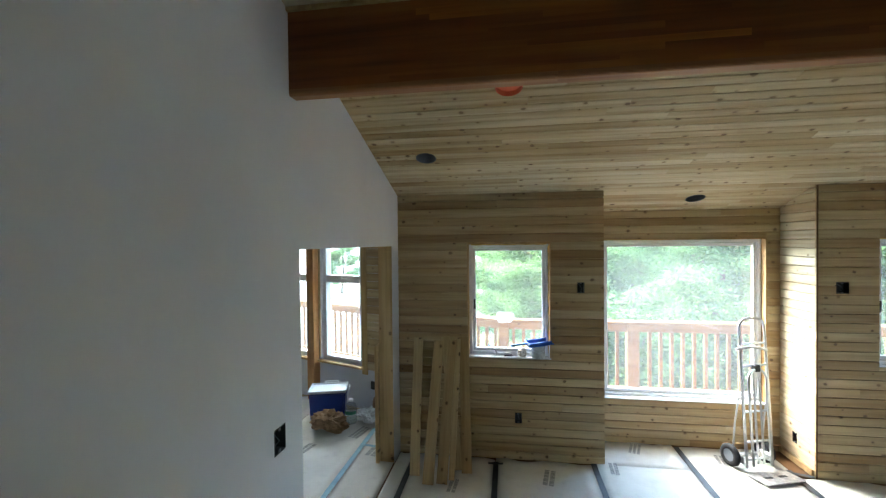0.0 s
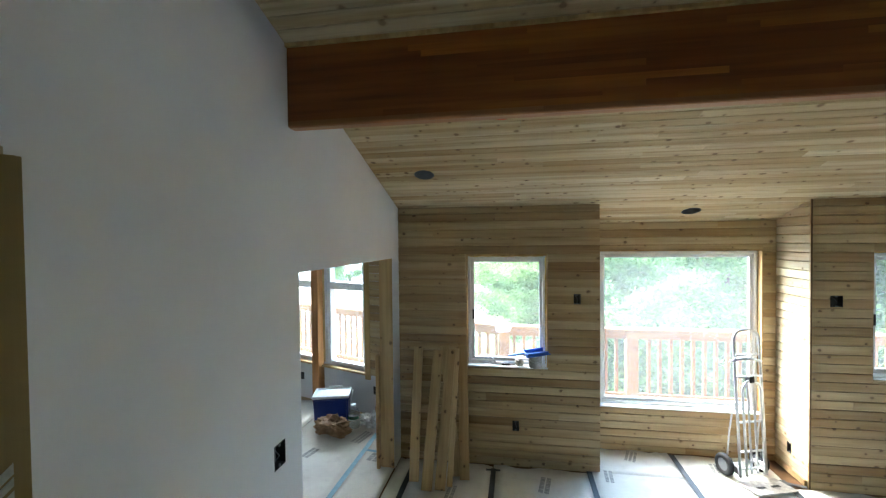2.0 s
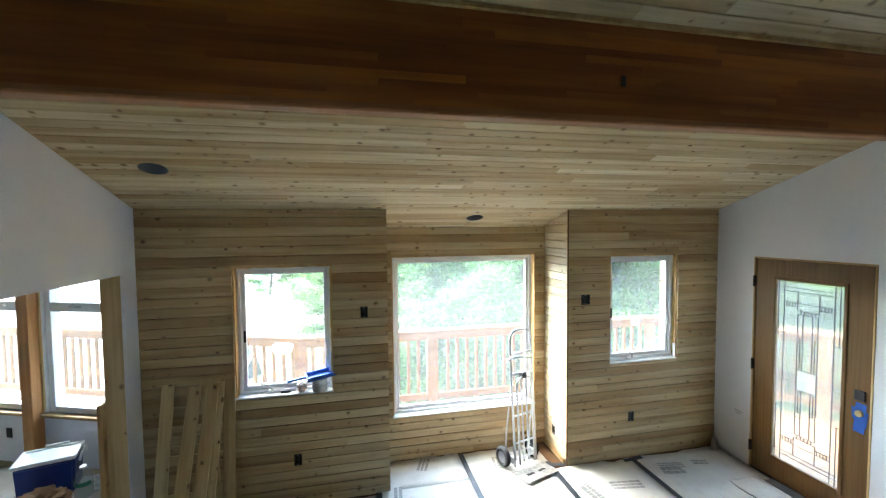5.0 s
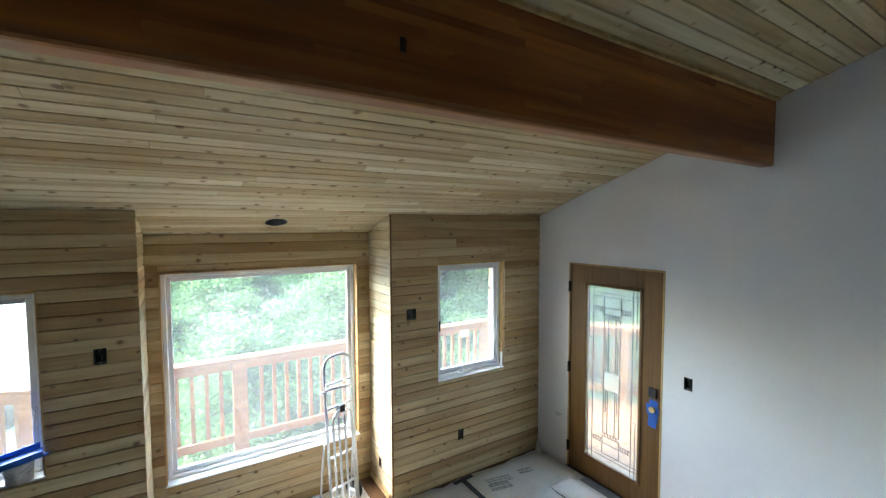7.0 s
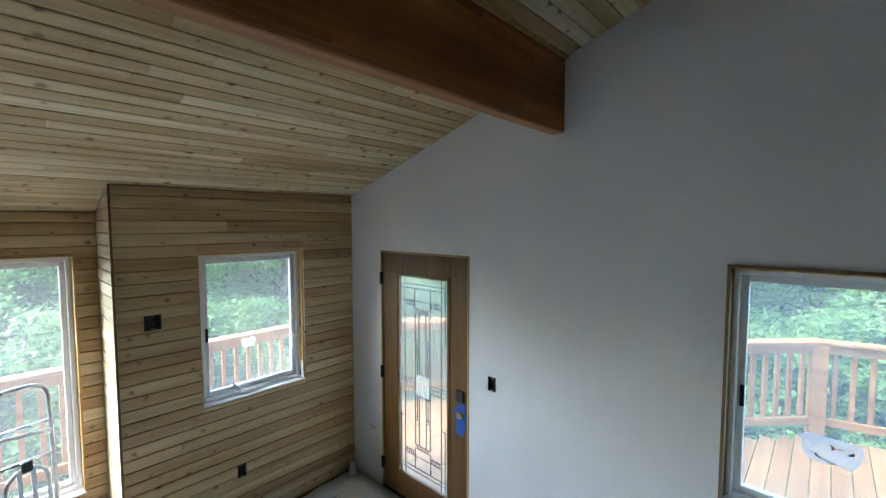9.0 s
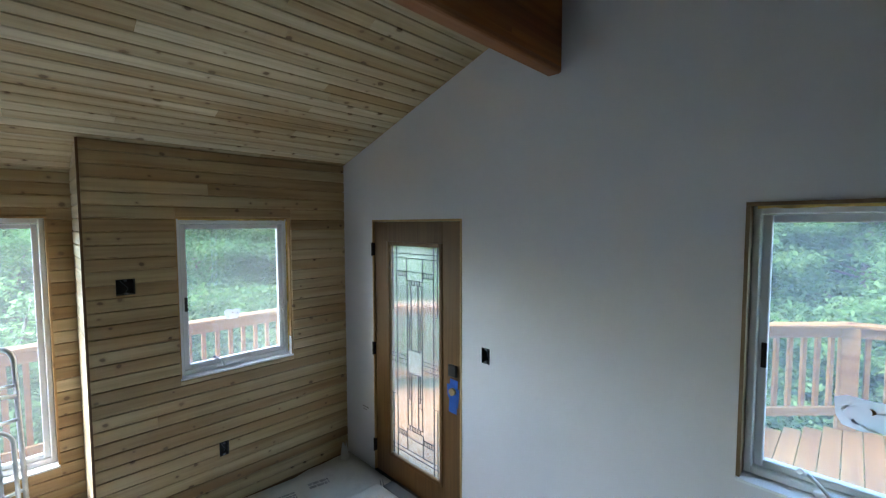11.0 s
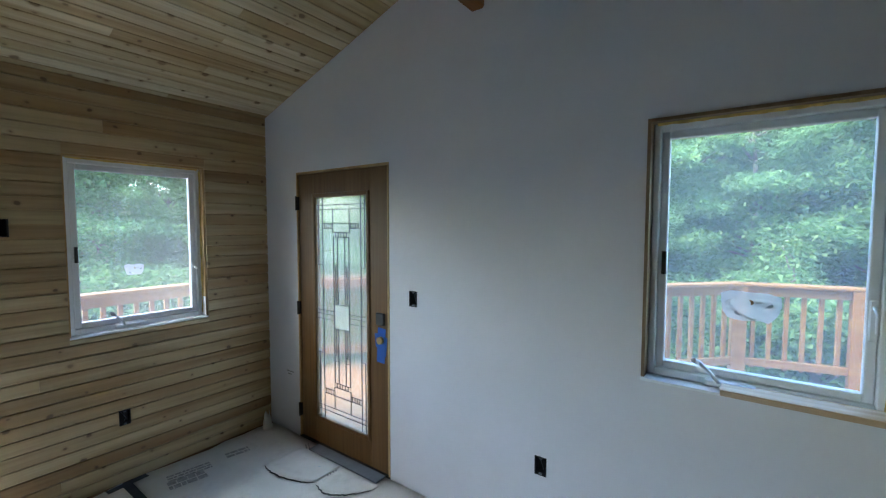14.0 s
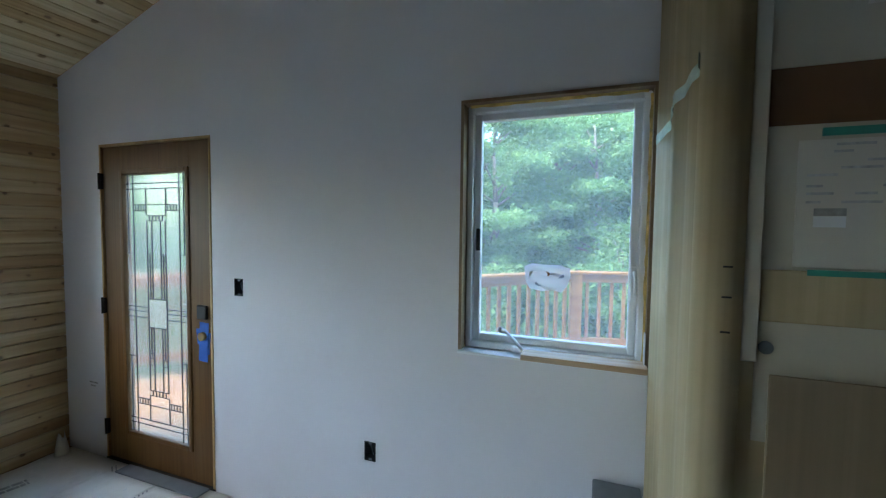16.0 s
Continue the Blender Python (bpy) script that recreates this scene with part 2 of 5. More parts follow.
M_CARD = cardboard("brown_cardboard", (0.42, 0.305, 0.14))
M_CARDPALE = cardboard("pale_cardboard", (0.49, 0.40, 0.245))
M_CARDGREY = cardboard("grey_brown_cardboard", (0.25, 0.195, 0.125))
M_CARDDARK = plain("dark_brown_board", (0.16, 0.09, 0.045), 0.8, 0, 0.15, 3.0, 0.2, 0.0, 0.2)
M_CREAM = plain("cream_panel_board", (0.56, 0.52, 0.42), 0.7, 0, 0.05, 2.0, 0.1, 0.0, 0.2)
M_DOC = plain("white_document_paper", (0.66, 0.63, 0.56), 0.8, 0, 0.04, 3.0, 0.05)
M_GREEN = plain("green_adhesive_tape", (0.06, 0.30, 0.24), 0.4, 0, 0.1, 10.0, 0.05)
M_CLEARTAPE = plain("shiny_pale_green_tape", (0.58, 0.68, 0.58), 0.25, 0, 0.15, 20.0, 0.2)
M_STRAP = plain("pale_fibre_tape", (0.62, 0.60, 0.50), 0.4, 0, 0.4, 40.0, 0.5)
M_COOLER = plain("blue_cooler_plastic", (0.012, 0.04, 0.24), 0.4, 0, 0.06, 6.0, 0.05)
M_WHITE = plain("white_plastic", (0.80, 0.82, 0.84), 0.4, 0, 0.03, 6.0, 0.03)
M_BAG = plain("brown_paper_bag", (0.36, 0.22, 0.12), 0.8, 0, 0.25, 8.0, 0.4)
M_POLY = plain("crumpled_clear_plastic", (0.72, 0.76, 0.78), 0.2, 0, 0.25, 14.0, 0.4)
M_BOTTLEGREEN = plain("green_bottle_label", (0.05, 0.25, 0.16), 0.4, 0, 0.1, 20.0, 0.02)
M_BLUE = plain("blue_plastic", (0.006, 0.09, 0.46), 0.35, 0, 0.08, 10.0, 0.03)
M_PAIL = plain("paint_smeared_metal", (0.45, 0.44, 0.42), 0.4, 0.6, 0.35, 20.0, 0.3, 0.4)
M_RAG = plain("stained_cloth", (0.55, 0.50, 0.43), 0.9, 0, 0.3, 18.0, 0.5, 0.3)
M_RED = plain("orange_red_plastic", (0.75, 0.15, 0.07), 0.45, 0, 0.1, 10.0, 0.02)
M_GREY = plain("grey_painted_metal", (0.16, 0.18, 0.21), 0.5, 0, 0.15, 8.0, 0.05)
M_BARK = plain("grey_brown_bark", (0.14, 0.11, 0.08), 0.9, 0, 0.35, 9.0, 0.9)
# window panes differ in how much glare is added to their dust film
M_GLASS = clear_glass("clear_window_glass", 0.028, (0.94, 0.99, 0.97))
M_MIDHAZE = clear_glass("lightly_veiled_window_glass", 0.042, (0.94, 0.99, 0.97))
M_HAZE = clear_glass("veiled_window_glass", 0.065, (0.94, 0.99, 0.97))
M_PANE = textured_glass("leaded_door_glass", 0.10, (0.98, 0.98, 0.88), 0.11)
M_BOTTLE = clear_glass("clear_bottle_plastic", 0.16, (0.93, 0.97, 0.98))


def ground_material():
    n = Nodes("grass_and_pale_gravel")
    c = n.coords((1, 1, 1))
    patch = n.noise(c, 0.18, 5.0, 0.6)
    fine = n.noise(c, 9.0, 5.0, 0.7)
    grass = n.ramp(fine, [(0.3, (0.04, 0.07, 0.02)), (0.7, (0.11, 0.15, 0.05))])
    gravel = n.ramp(fine, [(0.3, (0.30, 0.29, 0.26)), (0.7, (0.45, 0.44, 0.41))])
    sep = n.nt.nodes.new("ShaderNodeSeparateXYZ")
    n.link(c, sep.inputs[0])
    west = n.math("ADD", n.math("MULTIPLY", n.math("ADD", sep.outputs[0], -1.0), -0.09), n.math("MULTIPLY", n.math("ADD", patch, -0.5), 1.6))
    col = n.mix(n.ramp(west, [(0.1, (0, 0, 0)), (0.35, (1, 1, 1))]), grass, gravel)
    n.bump(fine, 0.6, 0.05)
    return n.finish(col, 0.95, 0, 0.1)


def leaf_material():
    n = Nodes("maple_leaves")
    rnd = random_of(n, True)
    obj = n.nt.nodes.new("ShaderNodeObjectInfo").outputs["Random"]
    col = n.ramp(rnd, [(0.0, (0.060, 0.110, 0.046)), (0.40, (0.110, 0.180, 0.072)), (0.75, (0.165, 0.245, 0.096)), (1.0, (0.25, 0.32, 0.13))])
    col = n.mix(0.5, col, n.ramp(obj, [(0.0, (0.75, 0.85, 0.8)), (1.0, (1.15, 1.1, 0.8))]), "MULTIPLY")
    n.finish(col, 0.65, 0, 0.18)
    tl = n.nt.nodes.new("ShaderNodeBsdfTranslucent")
    n.link(n.mix(0.6, col, (0.19, 0.31, 0.11)), tl.inputs[0])
    mx = n.nt.nodes.new("ShaderNodeMixShader")
    mx.inputs[0].default_value = 0.5
    n.link(n.bsdf.outputs[0], mx.inputs[1])
    n.link(tl.outputs[0], mx.inputs[2])
    n.link(mx.outputs[0], n.out.inputs[0])
    return n.mat


def film_material():
    n = Nodes("white_translucent_film")
    col = n.ramp(n.noise(n.coords((1, 1, 1)), 12.0), [(0.3, (0.78, 0.80, 0.80)), (0.7, (0.88, 0.89, 0.88))])
    n.finish(col, 0.5)
    tl = n.nt.nodes.new("ShaderNodeBsdfTranslucent")
    n.link(col, tl.inputs[0])
    mx = n.nt.nodes.new("ShaderNodeMixShader")
    mx.inputs[0].default_value = 0.25
    n.link(n.bsdf.outputs[0], mx.inputs[1])
    n.link(tl.outputs[0], mx.inputs[2])
    clear = n.nt.nodes.new("ShaderNodeBsdfTransparent")
    mx2 = n.nt.nodes.new("ShaderNodeMixShader")
    mx2.inputs[0].default_value = 0.5
    n.link(mx.outputs[0], mx2.inputs[1])
    n.link(clear.outputs[0], mx2.inputs[2])
    n.link(mx2.outputs[0], n.out.inputs[0])
    return n.mat


M_FILM = film_material()
M_GROUND, M_LEAF = ground_material(), leaf_material()

# ---- mesh helpers ----


def slab(bm, x0, x1, y0, y1, z0, z1, m=None):
    """An axis-aligned box added to bm; m moves it."""
    vs = [bm.verts.new(Vector((x, y, z)) if m is None else m @ Vector((x, y, z))) for z in (z0, z1) for x, y in ((x0, y0), (x1, y0), (x1, y1), (x0, y1))]
    for f in ((3, 2, 1, 0), (4, 5, 6, 7), (0, 1, 5, 4), (1, 2, 6, 5), (2, 3, 7, 6), (3, 0, 4, 7)):
        bm.faces.new([vs[i] for i in f])
    return bm


def boxed(x0, x1, y0, y1, z0, z1, r=0.0, m=None, seg=1):
    bm = bmesh.new()
    slab(bm, x0, x1, y0, y1, z0, z1, m)
    if r > 0:
        bmesh.ops.bevel(bm, geom=bm.edges[:], offset=r, segments=seg, affect="EDGES", profile=0.5)
    return bm


def tube(bm, a, b, r, n=12, r2=None):
    """A round bar from a to b, with closed ends."""
    a, b = Vector(a), Vector(b)
    q = (b - a).to_track_quat("Z", "Y")
    rings = []
    for p, rr in ((a, r), (b, r if r2 is None else r2)):
        rings.append([bm.verts.new(p + q @ Vector((rr * math.cos(2 * math.pi * i / n), rr * math.sin(2 * math.pi * i / n), 0))) for i in range(n)])
    for i in range(n):
        f = bm.faces.new((rings[0][i], rings[0][(i + 1) % n], rings[1][(i + 1) % n], rings[1][i]))
        f.smooth = True
    bm.faces.new(rings[0][::-1])
    bm.faces.new(rings[1])
    return bm


def bent(bm, pts, r, n=10):
    """A round bar along a chain of points."""
    pts = [Vector(p) for p in pts]
    rings = []
    for i, p in enumerate(pts):
        d = (pts[min(i + 1, len(pts) - 1)] - pts[max(i - 1, 0)]).normalized()
        side = d.cross(Vector((0.03, 1, 0.02))).normalized()
        up = side.cross(d)
        rings.append([bm.verts.new(p + r * (math.cos(2 * math.pi * k / n) * side + math.sin(2 * math.pi * k / n) * up)) for k in range(n)])
    for a, b in zip(rings, rings[1:]):
        for k in range(n):
            f = bm.faces.new((a[k], a[(k + 1) % n], b[(k + 1) % n], b[k]))
            f.smooth = True
    bm.faces.new(rings[0][::-1])
    bm.faces.new(rings[-1])
    return bm


def mesh_of(name, bm, material):
    bmesh.ops.recalc_face_normals(bm, faces=bm.faces[:])
    me = bpy.data.meshes.new(name)
    bm.to_mesh(me)
    bm.free()
    me.materials.append(material)
    return me


def part(name, bm, material, parent, label=""):
    ob = new(name, mesh_of(name, bm, material))
    if parent is not None:
        ob.parent = parent
    return tagged(ob, label)


def thing(name, label, category, group="", kind="", at=None):
    ob = new(name)
    ob.empty_display_size = 0.05
    if at is not None:
        ob.matrix_basis = at
    return tagged(ob, label, category, group, kind)


def single(name, bm, material, label, category, group="", kind="", at=None):
    ob = new(name, mesh_of(name, bm, material))
    if at is not None:
        ob.matrix_basis = at
    return tagged(ob, label, category, group, kind)


def holed(bm, u0, u1, z0, z1, holes, put):
    """Fills the rectangle u0..u1, z0..z1 but for the holes (u0, u1, z0, z1); put(bm, u0, u1, z0, z1) adds each block."""
    us = sorted({u0, u1, *[h[0] for h in holes], *[h[1] for h in holes]})
    zs = sorted({z0, z1, *[h[2] for h in holes], *[h[3] for h in holes]})
    for a, b in zip(us, us[1:]):
        for c, d in zip(zs, zs[1:]):
            if not any(h[0] <= (a + b) / 2 <= h[1] and h[2] <= (c + d) / 2 <= h[3] for h in holes):
                put(bm, a, b, c, d)

# ---- plan ----
XL, XR, YB, YA = -1.025, 4.365, 3.922, 4.40     # left wall, right wall, planked wall, alcove wall
AX0, AX1 = 0.905, 2.63                          # alcove between these
SLOPE, EAVE, RIDGE, YF = 0.333, 2.52, -0.6, -4.0
BEAM_Y0, BEAM_Y1, BEAM_Z = 1.872, 1.952, 2.785
W1 = (-0.347, 0.433, 0.952, 2.047)
W3 = (3.100, 3.884, 0.975, 2.068)
WB = (0.985, 2.512, 0.450, 2.072)
W4 = (0.312, 1.075, 1.000, 2.097)
DOOR = (2.553, 3.515, -0.02, 2.052)
OPEN = (1.956, 3.740, -0.02, 2.027)
# electrical boxes: centre along the wall, centre height, half width
BOX_NORTH = [(0.126, 0.39, 0.032), (0.702, 1.627, 0.032), (2.828, 1.638, 0.048), (3.350, 0.417, 0.032)]
BOX_EAST = [(2.358, 1.207, 0.032), (1.526, 0.448, 0.032)]
BOX_WEST = [(1.742, 1.142, 0.050)]
BOX_ALCOVE = [(0.21, 0.235, 0.032)]


def box_holes(boxes, half=0.049):
    return [(u - w, u + w, z - half, z + half) for u, z, w in boxes]


def ceil_z(y):
    return EAVE + SLOPE * (YB - y) if y > RIDGE else EAVE + SLOPE * (YB - 2 * RIDGE + y)


# floor and the walls
# subfloor colour is darkened: it carries the shade past the paper's ends
floor = single("floor", boxed(-5.2, XR + 0.14, YF - 0.14, YA + 0.26, -0.14, -0.004), M_CARDDARK, "plywood subfloor under the protection paper, coloured dark for the shade along the walls", "floor", kind="structure")
single("floor_bay", boxed(-5.2, -0.4, YA + 0.26, 6.6, -0.14, -0.004), M_CARDPALE, "subfloor of the bay room", "floor", kind="structure")


def gable(bm, x0, x1, y0, y1, base):
    ys = [y0] + ([RIDGE] if y0 < RIDGE < y1 else []) + [y1]
    loop = [(y0, base), (y1, base)] + [(y, ceil_z(y) - 0.002) for y in reversed(ys)]
    a = [bm.verts.new((x0, y, z)) for y, z in loop]
    b = [bm.verts.new((x1, y, z)) for y, z in loop]
    bm.faces.new(a)
    bm.faces.new(b[::-1])
    for i in range(len(loop)):
        j = (i + 1) % len(loop)
        bm.faces.new((a[i], a[j], b[j], b[i]))


def side_wall(name, x0, x1, holes, label):
    bm = bmesh.new()
    holed(bm, YF, YB + 0.02, -0.02, 2.40, holes, lambda m, a, b, c, d: slab(m, x0, x1, a, b, c, d))
    gable(bm, x0, x1, YF, YB + 0.02, 2.40)
    return single(name, bm, M_DRYWALL, label, "wall", kind="structure")


wall_east = side_wall("wall_east", XR, XR + 0.14, [W4, DOOR, *box_holes(BOX_EAST)], "white primed drywall with a door and a window opening")
wall_west = side_wall("wall_west", XL - 0.136, XL, [OPEN, *box_holes(BOX_WEST, 0.062)], "white primed drywall with a wide cased opening")
bm = slab(bmesh.new(), XL - 0.136, XR + 0.14, YF - 0.12, YF, -0.02, ceil_z(YF))
single("wall_south", bm, M_DRYWALL, "white primed drywall behind the camera", "wall", kind="structure")

bm = bmesh.new()
holed(bm, XL - 0.136, AX0 - 0.018, -0.02, 2.42, [W1, *box_holes(BOX_NORTH[:2])], lambda m, a, b, c, d: slab(m, a, b, YB + 0.02, YB + 0.26, c, d))
holed(bm, AX1 + 0.018, XR + 0.14, -0.02, 2.42, [W3, *box_holes(BOX_NORTH[2:])], lambda m, a, b, c, d: slab(m, a, b, YB + 0.02, YB + 0.26, c, d))
holed(bm, AX0 - 0.14, AX1 + 0.14, -0.02, 2.34, [WB], lambda m, a, b, c, d: slab(m, a, b, YA + 0.02, YA + 0.26, c, d))
slab(bm, AX0 - 0.14, AX0 - 0.018, YB + 0.26, YA + 0.02, -0.02, 2.36)
slab(bm, AX1 + 0.075, AX1 + 0.14, YB + 0.26, YA + 0.02, -0.02, 2.36)
wall_north = single("wall_north", bm, M_STUD, "framed outside wall clad in horizontal knotty cedar planks", "wall", kind="structure")

# ceiling boards, one mesh, with three round openings cut for lamps
PITCH, SQ = 0.0795, math.sqrt(1 + SLOPE * SLOPE)


def board_profile(w, t):
    c, g = 0.003, 0.0023
    return [(g, t), (w - g, t), (w - g, c), (w - g - c, 0), (g + c, 0), (g, c)]


def prism(bm, prof, x0, x1, m):
    a = [bm.verts.new(m @ Vector((x0, p, q))) for p, q in prof]
    b = [bm.verts.new(m @ Vector((x1, p, q))) for p, q in prof]
    bm.faces.new(a)
    bm.faces.new(b[::-1])
    for i in range(len(prof)):
        j = (i + 1) % len(prof)
        bm.faces.new((a[i], b[i], b[j], a[j]))


rng = random.Random(4)
bm = bmesh.new()
tilt = math.atan(SLOPE)
for side in (0, 1):
    y0, y1 = (YA + 0.02, RIDGE) if side == 0 else (YF, RIDGE)
    rows = int(abs(y1 - y0) * SQ / PITCH)
    for r in range(rows):
        s = r * PITCH
        w = PITCH
        m = Matrix.Translation((0, y0, ceil_z(y0))) @ (Matrix.Rotation(-tilt, 4, "X") @ Matrix.Scale(-1, 4, (0, 1, 0)) if side == 0 else Matrix.Rotation(tilt, 4, "X"))
        x = XL
        while x < XR - 0.01:
            e = min(XR, x + rng.uniform(0.9, 3.8))
            if XR - e < 0.5:
                e = XR
            prism(bm, [(s + p, q) for p, q in board_profile(w, 0.016)], x + 0.0006, e - 0.0006, m)
            x = e
ceiling = new("ceiling", mesh_of("ceiling", bm, M_CEIL))
tagged(ceiling, "sloping ceiling of pale knotty tongue-and-groove boards", "ceiling", kind="structure")
LAMPS = [(-0.61, 3.27), (1.772, 4.15), (0.05, 2.515)]
cutters = []
for x, y in LAMPS:
    cb = bmesh.new()
    bmesh.ops.create_cone(cb, cap_ends=True, segments=36, radius1=0.083, radius2=0.083, depth=0.2)
    cut = new("cutter", mesh_of("cutter", cb, M_CEIL))
    cut.matrix_basis = Matrix.Translation((x, y, ceil_z(y))) @ Matrix.Rotation(-tilt, 4, "X")
    mod = ceiling.modifiers.new("cut", "BOOLEAN")
    mod.object, mod.solver = cut, "EXACT"
    cutters.append(cut)
bpy.context.view_layer.update()
cut_mesh = bpy.data.meshes.new_from_object(ceiling.evaluated_get(bpy.context.evaluated_depsgraph_get()))
ceiling.modifiers.clear()
ceiling.data = cut_mesh
for cut in cutters:
    bpy.data.objects.remove(cut)

# roof deck over the boards; its unseen east overhang is added to shade the deck
bm = bmesh.new()
for ya, yb in ((YF - 0.3, RIDGE), (RIDGE, YA + 0.35)):
    vs = [bm.verts.new((x, y, ceil_z(y) + h)) for h in (0.14, 0.30) for x, y in ((XL - 0.3, ya), (XR + 0.9, ya), (XR + 0.9, yb), (XL - 0.3, yb))]
    for f in ((3, 2, 1, 0), (4, 5, 6, 7), (0, 1, 5, 4), (1, 2, 6, 5), (2, 3, 7, 6), (3, 0, 4, 7)):
        bm.faces.new([vs[i] for i in f])
single("roof", bm, M_GREY, "roof deck above the sloping ceiling, with an added east overhang for shade", "roof", kind="structure")
bm = bmesh.new()
for x0, x1 in ((XL - 0.136, XL), (XR, XR + 0.14)):
    for ya, yb in ((YF, RIDGE), (RIDGE, YA + 0.26)):
        vs = [bm.verts.new((x, y, ceil_z(y) + h)) for h in (-0.001, 0.14) for x, y in ((x0, ya), (x1, ya), (x1, yb), (x0, yb))]
        for f in ((3, 2, 1, 0), (4, 5, 6, 7), (0, 1, 5, 4), (1, 2, 6, 5), (2, 3, 7, 6), (3, 0, 4, 7)):
            bm.faces.new([vs[i] for i in f])
slab(bm, XL, XR, YA + 0.03, YA + 0.26, 2.2, ceil_z(YA) + 0.10)
slab(bm, XL, XR, YF - 0.12, YF, ceil_z(YF), ceil_z(YF) + 0.14)
single("trim_eaves", bm, M_STUD, "framing that closes the eaves", "framing", kind="structure")

# recessed lamp housings in the ceiling
for i, (x, y) in enumerate(LAMPS):
    at = Matrix.Translation((x, y, ceil_z(y))) @ Matrix.Rotation(-tilt, 4, "X")
    can = thing("recessed_lamp_housing", "empty grey round lamp housing sunk in the ceiling boards" if i < 2 else "orange-red lamp cut-out box with a white sticker in the ceiling", "lamp housing", "ceiling lamp housings", at=at)
    cb = bmesh.new()
    ring = [[cb.verts.new((rr * math.cos(a * math.tau / 32), rr * math.sin(a * math.tau / 32), z)) for a in range(32)] for rr, z in ((0.083, 0.001), (0.0805, 0.001), (0.0805, 0.11 if i < 2 else 0.035))]
    for a, b in zip(ring, ring[1:]):
        for k in range(32):
            cb.faces.new((a[k], a[(k + 1) % 32], b[(k + 1) % 32], b[k]))
    cb.faces.new(ring[-1])
    part("can", cb, M_GREY if i < 2 else M_RED, can)
    if i == 2:
        part("sticker", boxed(-0.03, 0.03, -0.05, 0.0, 0.028, 0.033), M_WHITE, can, "small white sticker")

# the laminated beam, lamination by lamination
beam = thing("ceiling_beam", "long dark reddish-brown stained laminated timber beam under the ceiling", "beam")
lam = 0.0305
rows = int((ceil_z(BEAM_Y1) - BEAM_Z) / lam) + 2
rng = random.Random(9)
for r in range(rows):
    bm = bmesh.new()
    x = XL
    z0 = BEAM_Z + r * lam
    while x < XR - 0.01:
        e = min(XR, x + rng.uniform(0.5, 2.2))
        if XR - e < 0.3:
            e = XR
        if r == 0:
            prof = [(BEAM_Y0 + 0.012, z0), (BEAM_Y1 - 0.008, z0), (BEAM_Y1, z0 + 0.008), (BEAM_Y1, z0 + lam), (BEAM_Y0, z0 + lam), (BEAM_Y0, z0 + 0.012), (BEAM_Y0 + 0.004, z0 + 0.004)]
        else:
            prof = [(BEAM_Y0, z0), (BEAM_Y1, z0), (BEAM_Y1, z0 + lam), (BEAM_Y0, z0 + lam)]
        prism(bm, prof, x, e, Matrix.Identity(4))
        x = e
    # bottom row gets the colour that holds the floor's bounced light
    part("lamination", bm, M_BEAM if r else M_BEAMFOOT, beam, "" if r else "bottom lamination, coloured paler for light bounced off the floor")
part("knot_hole", boxed(1.73, 1.752, BEAM_Y0 - 0.0015, BEAM_Y0 + 0.004, 2.94, 2.985, 0.0012), M_BLACK, beam, "small dark notch")
single("trim", boxed(XL, XR, BEAM_Y0 - 0.022, BEAM_Y0 - 0.001, ceil_z(BEAM_Y0) - 0.012, ceil_z(BEAM_Y0) + 0.004), M_JAMB, "thin wood strip along the top of the beam", "trim", kind="structure")

# ---- planks of the walls ----
PLANK_CACHE = {}


def plank_mesh(length, h, material=M_PLANK):
    key = (round(length, 3), round(h, 3), material.name)
    if key not in PLANK_CACHE:
        bm = bmesh.new()
        c, g = min(0.005, h / 4), 0.0019
        prof = [(0.016, g), (0.016, h - g), (c, h - g), (0, h - g - c), (0, g + c), (c, g)]
        prism(bm, prof, 0.0005, length - 0.0005, Matrix.Identity(4))
        PLANK_CACHE[key] = mesh_of("plank", bm, material)
    return PLANK_CACHE[key]


def notched_plank(length, h, notches, material):
    """A plank with openings (u0, u1, z0, z1) cut for electrical boxes, in one mesh."""
    bm = bmesh.new()
    holed(bm, 0.0005, length - 0.0005, 0.0019, h - 0.0019, [(max(a, 0.0005), min(b, length - 0.0005), max(c, 0.0019), min(d, h - 0.0019)) for a, b, c, d in notches], lambda m, a, b, c, d: slab(m, a, b, 0.0012, 0.016, c, d))
    return mesh_of("plank", bm, material)


